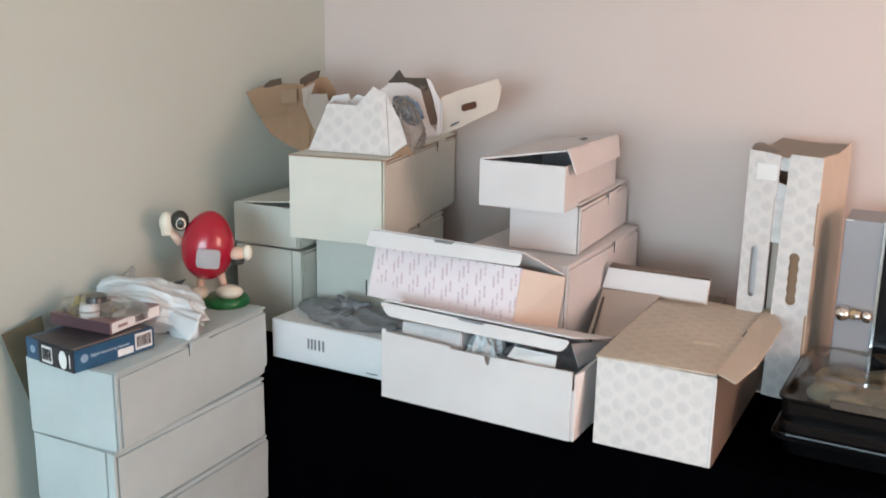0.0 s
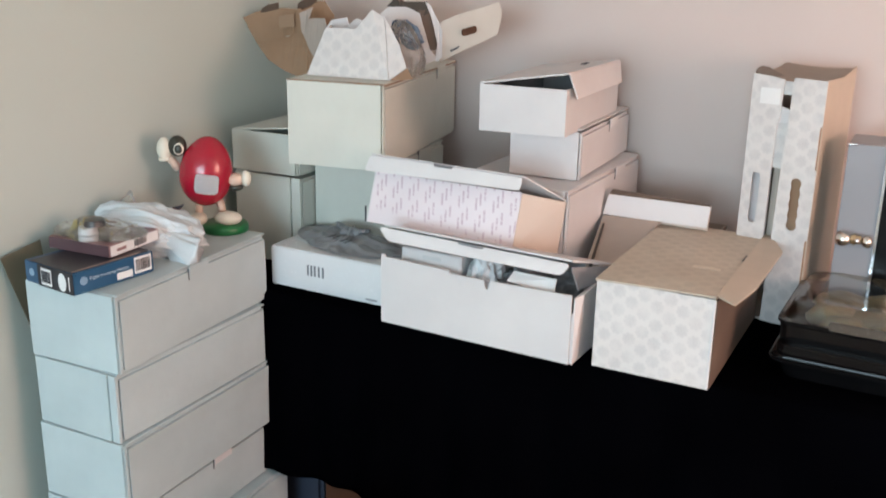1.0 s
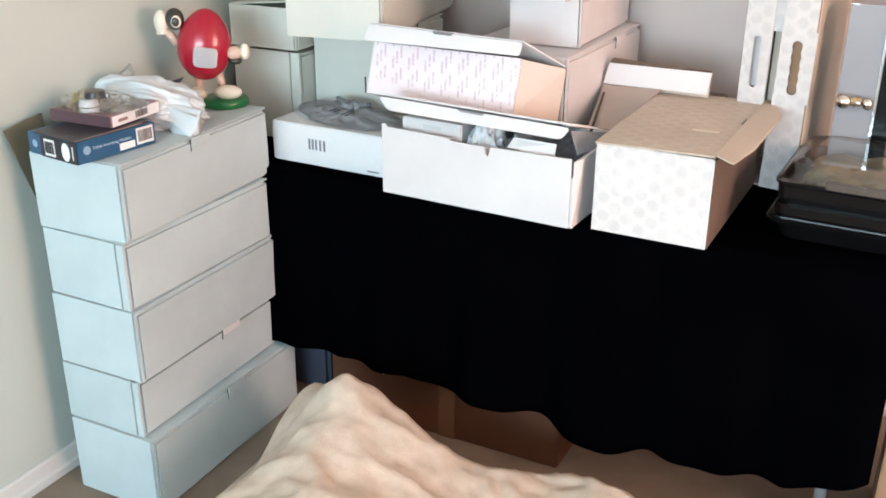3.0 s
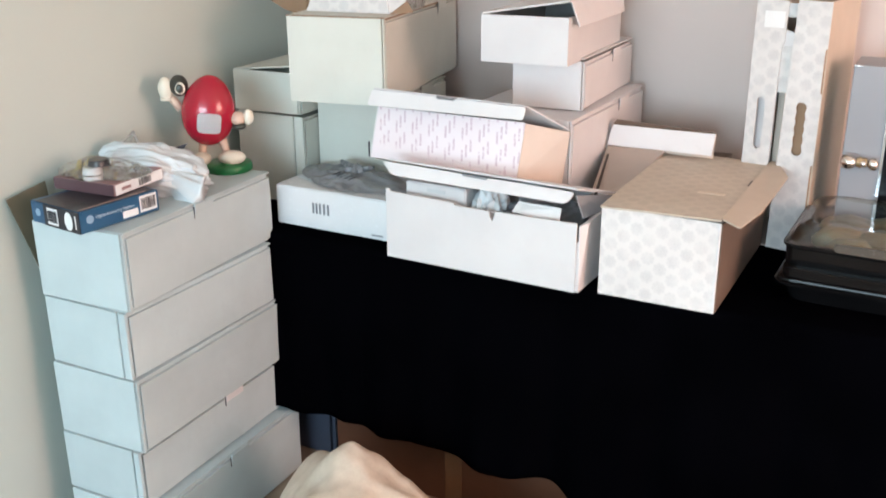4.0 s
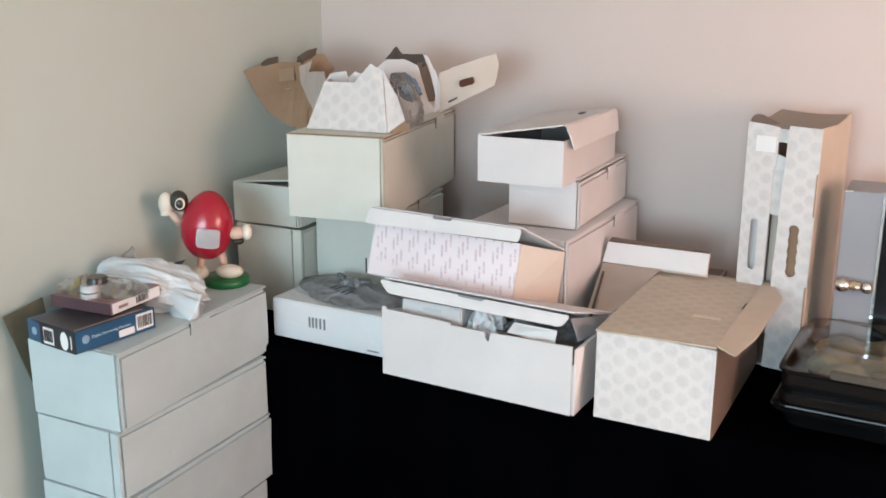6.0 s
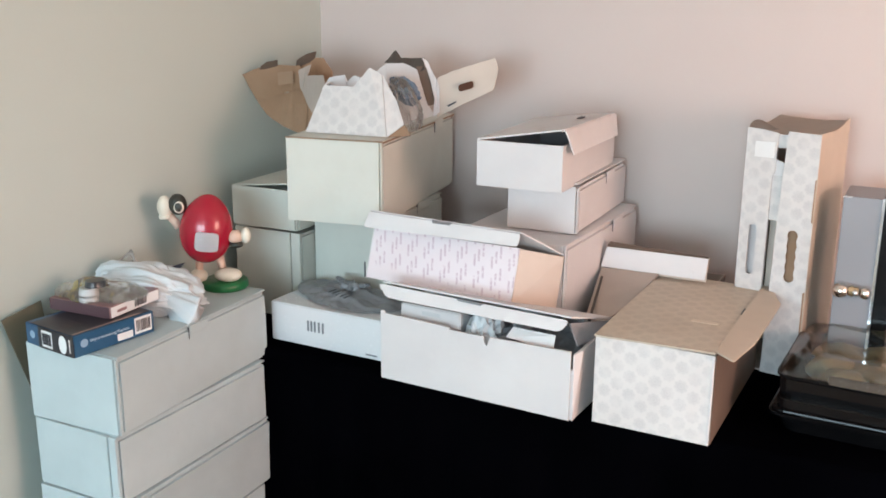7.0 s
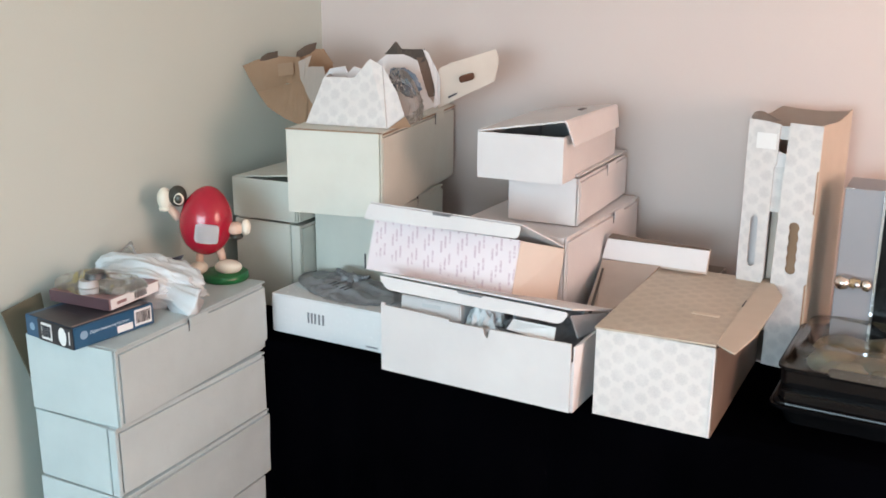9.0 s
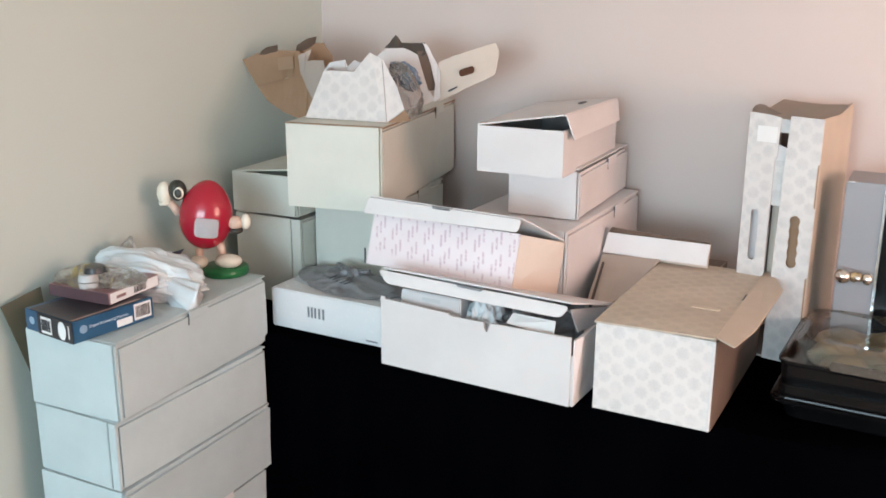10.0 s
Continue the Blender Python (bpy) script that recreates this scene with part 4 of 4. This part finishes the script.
# ---- torn cartons on the large box ----
def torn(points, seed, thick=0.003, away=(0, 1, 0), cuts=5, wave=0.006):
    """A torn, slightly buckled piece of card."""
    pts = [Vector(p) for p in points]
    ragged = []
    for i, p in enumerate(pts):
        q = pts[(i + 1) % len(pts)]
        ragged.append(p)
        for k in range(1, cuts):
            m = p.lerp(q, k / cuts)
            n = noise.noise_vector(m * 38 + Vector((seed, 0, seed)))
            ragged.append(m + Vector((n.x, 0, n.z)) * 0.0022)
    bm = bmesh.new()
    bm.faces.new([bm.verts.new(p) for p in ragged])
    bmesh.ops.triangulate(bm, faces=bm.faces[:])
    bmesh.ops.subdivide_edges(bm, edges=[e for e in bm.edges if len(e.link_faces) == 2], cuts=2)
    bmesh.ops.triangulate(bm, faces=bm.faces[:])
    for v in bm.verts:
        v.co.y += wave * noise.noise(v.co * 11 + Vector((seed, seed, 0)))
    bm.normal_update()
    flip = sum((f.normal for f in bm.faces), Vector()).dot(Vector(away)) > 0
    bmesh.ops.solidify(bm, geom=bm.faces[:], thickness=thick if flip else -thick)
    return bm


kraft = at(0.20, -0.40, 1.132, 9.5, "torn_carton", "torn kraft carton with flaps sticking up", "cardboard box")
part("flap", torn(inside(kraft, [(-0.001, -0.415, 1.431), (0.052, -0.41, 1.451), (0.114, -0.40, 1.462), (0.186, -0.39, 1.462), (0.217, -0.395, 1.400), (0.12, -0.385, 1.378), (0.032, -0.395, 1.354)]), 1.0), KRAFT, kraft, "large brown flap")
part("flap", torn(inside(kraft, [(0.032, -0.394, 1.353), (0.12, -0.384, 1.377), (0.217, -0.394, 1.399), (0.272, -0.40, 1.354), (0.275, -0.41, 1.136), (0.222, -0.41, 1.134), (0.213, -0.41, 1.264), (0.142, -0.415, 1.284), (0.081, -0.41, 1.312)]), 2.0), KRAFT, kraft, "brown flap folded under")
part("curled_edge", torn(inside(kraft, [(0.058, -0.412, 1.445), (0.075, -0.425, 1.460), (0.100, -0.43, 1.472), (0.135, -0.425, 1.479), (0.120, -0.405, 1.461)]), 3.0, 0.002), DARK_SHADED_KRAFT, kraft, "dark curled torn edge")
part("flap", torn(inside(kraft, [(0.165, -0.36, 1.452), (0.203, -0.345, 1.482), (0.237, -0.34, 1.484), (0.265, -0.335, 1.446), (0.262, -0.34, 1.30), (0.19, -0.36, 1.30)]), 4.0), KRAFT, kraft, "small brown flap")
part("curled_edge", torn(inside(kraft, [(0.151, -0.368, 1.450), (0.166, -0.375, 1.476), (0.195, -0.375, 1.492), (0.231, -0.365, 1.503), (0.213, -0.35, 1.482), (0.174, -0.36, 1.454)]), 5.0, 0.002), DARK_SHADED_KRAFT, kraft, "dark curled torn edge")
part("flap", torn(inside(kraft, [(0.216, -0.44, 1.452), (0.250, -0.425, 1.470), (0.247, -0.44, 1.438), (0.297, -0.43, 1.442), (0.311, -0.435, 1.414), (0.274, -0.45, 1.335), (0.226, -0.445, 1.405)]), 6.0, wave=0.012), GREY_SHADED_TAN, kraft, "tan crumpled flap")
part("tape_strip", sheet(inside(kraft, [(0.118, -0.406, 1.440), (0.168, -0.400, 1.447), (0.172, -0.402, 1.412), (0.120, -0.406, 1.404)]), 0.001), surface("old_tape", (0.29, 0.18, 0.11), (0.35, 0.225, 0.145), 0.35), kraft, "strip of tape")

pyramid = at(0.40, -0.56, 1.306, 9.5, "torn_patterned_carton", "torn white carton with pale rosettes", "cardboard box")
part("front_panel", sheet(inside(pyramid, [(0.350, -0.603, 1.307), (0.586, -0.578, 1.307), (0.549, -0.535, 1.462), (0.515, -0.540, 1.480), (0.475, -0.556, 1.430), (0.388, -0.565, 1.430)]), 0.0035, (0, 1, 0)), ROSETTE, pyramid, "front panel with a torn peak")
part("side_panel", sheet(inside(pyramid, [(0.5875, -0.577, 1.307), (0.626, -0.555, 1.340), (0.596, -0.540, 1.397), (0.5505, -0.534, 1.462)]), 0.0035, (0, 1, 0)), ROSETTE, pyramid)
part("base_fold", sheet(inside(pyramid, [(0.589, -0.574, 1.3065), (0.628, -0.553, 1.338), (0.632, -0.53, 1.308), (0.60, -0.55, 1.3065)]), 0.002), EDGE, pyramid, "brown fold under the torn side")
part("back_panel", torn(inside(pyramid, [(0.33, -0.46, 1.307), (0.53, -0.43, 1.307), (0.49, -0.45, 1.420), (0.418, -0.46, 1.450), (0.395, -0.46, 1.432), (0.388, -0.46, 1.450), (0.345, -0.47, 1.442), (0.320, -0.47, 1.410)]), 7.0), WHITE, pyramid, "ragged white back panel")
part("side_panel", sheet(inside(pyramid, [(0.350, -0.60, 1.307), (0.388, -0.562, 1.430), (0.345, -0.475, 1.43), (0.34, -0.47, 1.307)]), 0.0035, (1, 0, 0)), WHITE, pyramid)

film = crumpled((0.044, 0.034, 0.080), 61.0, 0.35, 2.6, 0.75, 5, (1.4, 1.4, 0.7))
ob = part("clear_plastic_bag", film, CLOUDY, smooth=True)
ob.matrix_world = pose(0.588, -0.46, 1.306, 0, -14, 20)
tagged(ob, "crumpled clear plastic bag stuffed between the cartons", "plastic bag")
film = crumpled((0.046, 0.022, 0.030), 66.0, 0.30, 1.8, 0.8, 5)
ob = part("blue_film", film, BLUE_FILM, smooth=True)
ob.matrix_world = pose(0.536, -0.42, 1.392, 10, 38, 20)
tagged(ob, "crumpled blue plastic film inside the clear bag", "plastic film")

shell = at(0.53, -0.30, 1.306, 9.5, "torn_mailer_box", "torn white mailer box lying open, flap with a hand hole", "cardboard box")
part("front_panel", torn(inside(shell, [(0.405, -0.355, 1.440), (0.455, -0.345, 1.476), (0.500, -0.335, 1.478), (0.541, -0.33, 1.462), (0.562, -0.335, 1.41), (0.580, -0.34, 1.366), (0.602, -0.34, 1.340), (0.56, -0.355, 1.320), (0.51, -0.37, 1.307), (0.44, -0.38, 1.307)]), 8.0), WHITE, shell, "buckled white panel")
part("rim", torn(inside(shell, [(0.437, -0.33, 1.476), (0.467, -0.32, 1.511), (0.483, -0.315, 1.489), (0.552, -0.305, 1.492), (0.560, -0.315, 1.462), (0.532, -0.322, 1.446), (0.487, -0.33, 1.472)]), 9.0), DARK_CARD, shell, "dark torn rim")
part("inside_panel", torn(inside(shell, [(0.535, -0.325, 1.470), (0.558, -0.31, 1.470), (0.594, -0.315, 1.366), (0.573, -0.325, 1.362)]), 10.0), DARK_SHADED_KRAFT, shell, "dark inner wall")
part("edge_panel", torn(inside(shell, [(0.548, -0.312, 1.492), (0.564, -0.308, 1.482), (0.602, -0.312, 1.418), (0.606, -0.315, 1.345), (0.590, -0.325, 1.330), (0.592, -0.32, 1.380), (0.566, -0.315, 1.460)]), 11.0, cuts=3, wave=0.003), WHITE, shell, "thin bent white edge")
bm = torn(inside(shell, [(0.596, -0.305, 1.440), (0.634, -0.30, 1.458), (0.76, -0.285, 1.498), (0.770, -0.285, 1.475), (0.760, -0.29, 1.413), (0.634, -0.305, 1.351), (0.596, -0.31, 1.329)]), 12.0, wave=0.003)
part("flap", bm, WARM_LIT_CARD, shell, "pale flap with a hand hole, warm light put into its tan")
part("hand_hole", sheet(inside(shell, rounded([(0.661, -0.312, 1.423), (0.705, -0.308, 1.437), (0.707, -0.308, 1.417), (0.665, -0.312, 1.404)], 0.009)), 0.002, (0, -1, 0)), SHADED_BROWN, shell, "dark brown hand hole")
part("cut_slit", sheet(inside(shell, [(0.630, -0.314, 1.366), (0.657, -0.312, 1.379), (0.656, -0.312, 1.374), (0.632, -0.314, 1.361)]), 0.002, (0, -1, 0)), INK, shell, "short dark cut")

# ---- on top of the stack ----
answer = at(0.099, -1.346, 0.9075, -7, "printed_carton", "flat blue and black printed carton with barcode labels", "carton")
w, d, h = 0.172, 0.215, 0.050
part("body", soft_box(0, w, 0, d, 0, h, 0.002, 0.0006, 80, 3), BLUE_PRINT, answer)
part("dark_panel", box(0.048, w + 0.0002, -0.0014, -0.0002, 0.0005, h - 0.0005), DARK_PRINT, answer, "black printed end panel")
part("dark_top", box(0.02, w - 0.002, 0.0, d - 0.01, h + 0.0008, h + 0.0018), DARK_PRINT, answer, "black printed top")


def barcode(parent, x, y, z, wide, high, axis, n, seed):
    rnd = random.Random(seed)
    bm = bmesh.new()
    p = 0.08
    while p < 0.9:
        q = p + rnd.uniform(0.015, 0.05)
        if axis == "x":
            box(x + p * wide, x + min(q, 0.93) * wide, y - 0.0009, y - 0.0003, z + high * 0.16, z + high * 0.86, bm=bm)
        else:
            box(x + 0.0003, x + 0.0009, y + p * wide, y + min(q, 0.93) * wide, z + high * 0.16, z + high * 0.86, bm=bm)
        p = q + rnd.uniform(0.02, 0.05)
    return part("bars", bm, INK, parent, "black code bars")


lab = part("barcode_label", box(0.062, 0.098, -0.0026, -0.0016, 0.006, 0.044), LABEL_WHITE, answer, "white barcode label")
barcode(lab, 0.062, -0.0026, 0.006, 0.036, 0.038, "x", 10, 3)
lab = part("barcode_label", box(w + 0.0004, w + 0.0014, 0.160, 0.207, 0.008, 0.046), LABEL_WHITE, answer, "white barcode label")
barcode(lab, w + 0.0014, 0.160, 0.008, 0.047, 0.038, "y", 10, 5)
part("white_patch", box(w + 0.0004, w + 0.0012, 0.112, 0.154, 0.006, 0.022), LABEL_WHITE, answer, "plain white printed patch")


def lettering(words, size, mat, parent, m, label):
    """Raised printed words as a thin mesh."""
    curve = bpy.data.curves.new("lettering", "FONT")
    curve.body, curve.size, curve.extrude = words, size, 0.0002
    holder = bpy.data.objects.new("lettering", curve)
    mesh = bpy.data.meshes.new_from_object(holder)
    bpy.data.objects.remove(holder)
    mesh.materials.append(mat)
    ob = new("lettering", mesh)
    ob.parent = parent
    ob.matrix_local = m
    return tagged(ob, label)


PALE_INK = surface("pale_blue_ink", (0.50, 0.60, 0.70), (0.58, 0.68, 0.78), 0.5)
lettering("Digital Answering Machine", 0.0096, PALE_INK, answer, pose(w + 0.0009, 0.041, 0.0265, 90, 0, 90), "pale printed words on the blue side")
bm = bmesh.new()
for k in range(5):
    box(0.04, 0.11 + 0.012 * (k % 3), 0.018 + 0.010 * k, 0.021 + 0.010 * k, h + 0.0018, h + 0.0022, bm=bm)
part("print_line", bm, surface("plum_ink", (0.06, 0.045, 0.05), (0.085, 0.065, 0.07), 0.4), answer, "faint lines of print on the top")
part("pale_edge", box(w - 0.010, w - 0.004, 0.004, d - 0.03, h + 0.0018, h + 0.0023), surface("warm_band", (0.30, 0.22, 0.19), (0.36, 0.27, 0.23), 0.4), answer, "pale band along the top edge")
part("small_bars", box(0.158, 0.161, -0.0022, -0.0014, 0.010, 0.040), LABEL_WHITE, answer, "thin white printed stripe")
bm = bmesh.new()
rod(bm, (w + 0.0003, 0.026, 0.028), (w + 0.0012, 0.026, 0.028), 0.0095, 0.0095, 0, 20)
part("round_mark", bm, surface("pale_blue_mark", (0.22, 0.33, 0.46), (0.28, 0.4, 0.52), 0.5), answer, "pale blue round mark")
bm = bmesh.new()
rod(bm, (0.026, -0.0012, 0.026), (0.026, -0.0002, 0.026), 0.009, 0.009, 0, 20)
part("round_mark", bm, surface("pale_blue_mark_end", (0.22, 0.33, 0.46), (0.28, 0.4, 0.52), 0.5), answer, "pale blue round mark")
bm = bmesh.new()
ball(bm, (0.135, -0.0016, 0.024), (0.014, 0.0006, 0.021))
part("picture_patch", bm, LABEL_WHITE, answer, "white picture patch")

pinkbox = at(0.085, -1.262, 0.9605, 3, "printed_carton", "thin pink printed carton with a white barcode end", "carton")
part("body", soft_box(0, 0.178, 0, 0.165, 0, 0.028, 0.0015, 0.0006, 84, 3), PINK_PRINT, pinkbox)
part("front_panel", box(0.001, 0.177, -0.0012, 0.0, 0.001, 0.027), surface("plum_print", (0.075, 0.04, 0.05), (0.12, 0.07, 0.08), 0.35), pinkbox, "dark plum printed side")
lab = part("end_label", box(0.1782, 0.1795, 0.004, 0.161, 0.002, 0.026), LABEL_WHITE, pinkbox, "white label end")
barcode(lab, 0.1795, 0.075, 0.003, 0.05, 0.022, "y", 8, 9)
part("print_bar", box(0.1797, 0.1802, 0.022, 0.052, 0.010, 0.017), PINK_PRINT, lab, "small pink printed bar")

blister = at(0.150, -1.195, 0.989, 10, "blister_pack", "clear blister pack with a black disc and yellow cap", "packaging")
bm = loft([(0.12, 0.11, 0.02, 0.0), (0.118, 0.108, 0.02, 0.004), (0.09, 0.08, 0.03, 0.006), (0.075, 0.065, 0.03, 0.030), (0.06, 0.05, 0.024, 0.034)], False, True)
film_lid = part("clear_shell", bm, CLEAR, blister, "clear plastic shell")
film_lid.visible_shadow = False
bm = bmesh.new()
rod(bm, (0.008, 0.004, 0.0185), (0.008, 0.004, 0.0325), 0.025, 0.022, 0, 24)
part("black_disc", bm, DARK_PRINT, blister, "shiny black disc")
bm = bmesh.new()
rod(bm, (0.0, -0.012, 0.002), (0.0, -0.012, 0.018), 0.023, 0.020, 0, 24)
part("white_cup", bm, LABEL_WHITE, blister, "white cup")
bm = bmesh.new()
rod(bm, (-0.035, 0.035, 0.001), (-0.035, 0.035, 0.022), 0.012, 0.010, 0, 18)
part("yellow_cap", bm, YELLOW, blister, "yellow cap")

bagm = crumpled((0.160, 0.080, 0.064), 87.1, 0.30, 1.25, 0.55, 6, (0.6, 1.7, 1.9))
for v in bagm.verts:
    v.co.z *= 1.08 - 0.30 * max(0.0, v.co.x / 0.150) ** 3
    v.co.x = max(v.co.x, -0.128 + 0.1 * abs(v.co.y))
white_bag = part("white_plastic_bag", bagm, WHITE_BAG, smooth=True)
white_bag.matrix_world = pose(0.150, -1.030, 0.9075, 0, 0, 9)
tagged(white_bag, "crumpled white plastic bag beside the printed cartons", "plastic bag")


def gathered_end(length, narrow, wide, thick):
    """A bag end that is pinched where it starts and flares into folds."""
    bm = bmesh.new()
    grid = []
    for i in range(13):
        f = i / 12
        half = narrow + (wide - narrow) * f ** 1.4
        row = []
        for k in range(40):
            a = 2 * math.pi * k / 40
            flute = 1 + 0.22 * f * math.sin(7 * a + 2 * f)
            row.append(bm.verts.new((length * f - 0.012 * f * math.cos(2 * a), half * math.cos(a) * flute, thick * math.sin(a) * flute * (1 - 0.3 * f))))
        grid.append(row)
    for ra, rb in zip(grid, grid[1:]):
        for k in range(40):
            j = (k + 1) % 40
            bm.faces.new((ra[k], ra[j], rb[j], rb[k]))
    bm.faces.new(grid[-1])
    return bm


end = part("bag_corner", gathered_end(0.095, 0.024, 0.046, 0.020), WHITE_BAG, white_bag, "gathered flared end", smooth=True)
end.matrix_local = pose(0.085, -0.030, 0.045, 62, 24, -16)
peak = bmesh.new()
grid = []
for i in range(13):
    row = []
    for j in range(9):
        f, g = i / 12, j / 8
        x = -0.125 + 0.135 * f
        top_z = 0.075 + 0.070 * max(0.0, 1 - abs(f - 0.62) / 0.55)
        z = 0.03 + (top_z - 0.03) * g
        row.append(peak.verts.new((x, 0.022 + 0.012 * math.sin(9 * f + 3 * g) - 0.02 * g * f, z)))
    grid.append(row)
for ra, rb in zip(grid, grid[1:]):
    for k in range(8):
        peak.faces.new((ra[k], rb[k], rb[k + 1], ra[k + 1]))
bmesh.ops.solidify(peak, geom=peak.faces[:], thickness=0.001)
part("bag_corner", peak, CLOUDY, white_bag, "thin upright film corner", smooth=True)
part("bag_corner", sheet([(0.03, 0.055, 0.088), (0.085, 0.055, 0.108), (0.065, 0.058, 0.086)], 0.002), INK, white_bag, "dark pointed corner")


def figurine():
    """One plain mesh: egg-shaped body with limbs on a round base."""
    bm = bmesh.new()
    own = loft([(0.118, 0.118, 0.058, 0.0), (0.124, 0.124, 0.061, 0.004), (0.122, 0.122, 0.060, 0.018), (0.112, 0.112, 0.055, 0.022)])
    merge(bm, own, 1)
    turn = pose(-0.042, 0.0, 0.160, 0, 8, 0)

    def girth(z):
        return 1.05 - 0.09 * z - 0.06 * z * z

    egg = bmesh.new()
    bmesh.ops.create_uvsphere(egg, u_segments=44, v_segments=30, radius=1)
    for v in egg.verts:
        k = girth(v.co.z)
        v.co = Vector((v.co.x * 0.066 * k, v.co.y * 0.056 * k, v.co.z * 0.093))
    bmesh.ops.transform(egg, matrix=turn, verts=egg.verts)
    merge(bm, egg, 0)
    # white rounded patch that follows the curve of the body
    patch = bmesh.new()
    grid = []
    for a in range(11):
        row = []
        for b in range(11):
            p, q = a / 5 - 1, b / 5 - 1
            m = 1.0 / max(1.0, (abs(p) ** 6 + abs(q) ** 6) ** (1 / 6))
            x, z = 0.012 + 0.030 * p * m, -0.022 + 0.027 * q * m
            k = girth(z / 0.093)
            y = -0.056 * k * math.sqrt(max(0.02, 1 - (x / (0.066 * k)) ** 2 - (z / 0.093) ** 2)) - 0.0025
            row.append(patch.verts.new((x, y, z)))
        grid.append(row)
    for ra, rb in zip(grid, grid[1:]):
        for k in range(10):
            patch.faces.new((ra[k], rb[k], rb[k + 1], ra[k + 1]))
    bmesh.ops.solidify(patch, geom=patch.faces[:], thickness=-0.003)
    bmesh.ops.transform(patch, matrix=turn, verts=patch.verts)
    merge(bm, patch, 5)
    rod(bm, (-0.064, 0.0, 0.085), (-0.068, 0.0, 0.03), 0.010, 0.011, 2)
    rod(bm, (-0.012, 0.0, 0.085), (-0.004, 0.0, 0.045), 0.010, 0.011, 2)
    ball(bm, (0.012, -0.018, 0.038), (0.036, 0.024, 0.019), 3)
    ball(bm, (-0.068, -0.008, 0.033), (0.024, 0.026, 0.018), 3)
    rod(bm, (-0.112, 0.0, 0.165), (-0.135, 0.0, 0.195), 0.012, 0.010, 2)
    ball(bm, (-0.146, 0.0, 0.218), (0.020, 0.019, 0.031), 3)
    rod(bm, (-0.146, 0, 0.188), (-0.146, 0, 0.196), 0.016, 0.017, 3)
    ball(bm, (-0.112, -0.002, 0.226), (0.024, 0.022, 0.028), 4)
    ball(bm, (-0.106, -0.020, 0.222), (0.014, 0.006, 0.016), 3)
    ball(bm, (-0.106, -0.0235, 0.222), (0.010, 0.0045, 0.012), 4)
    ball(bm, (0.034, -0.010, 0.140), (0.021, 0.019, 0.018), 2)
    ball(bm, (0.062, -0.012, 0.144), (0.013, 0.014, 0.021), 3)
    ball(bm, (0.036, -0.012, 0.120), (0.018, 0.016, 0.010), 4)
    return bm


fig = part("figurine", figurine(), [RED, GREEN, FLESH, IVORY, DARK_OLIVE, GLOSS], smooth=True)
fig.matrix_world = pose(0.215, -0.800, 0.9075, 0, 0, 30)
tagged(fig, "red egg-shaped plastic figurine on a green base", "figurine")

wrapper = crumpled((0.110, 0.080, 0.016), 101.0, 0.2, 1.6, 0.35, 5)
ob = part("clear_wrapper", wrapper, CLEAR, smooth=True)
ob.matrix_world = pose(0.165, -1.185, 0.9895, 0, 0, 5)
ob.visible_shadow = False
tagged(ob, "loose clear plastic wrapper over the pink carton", "wrapper")
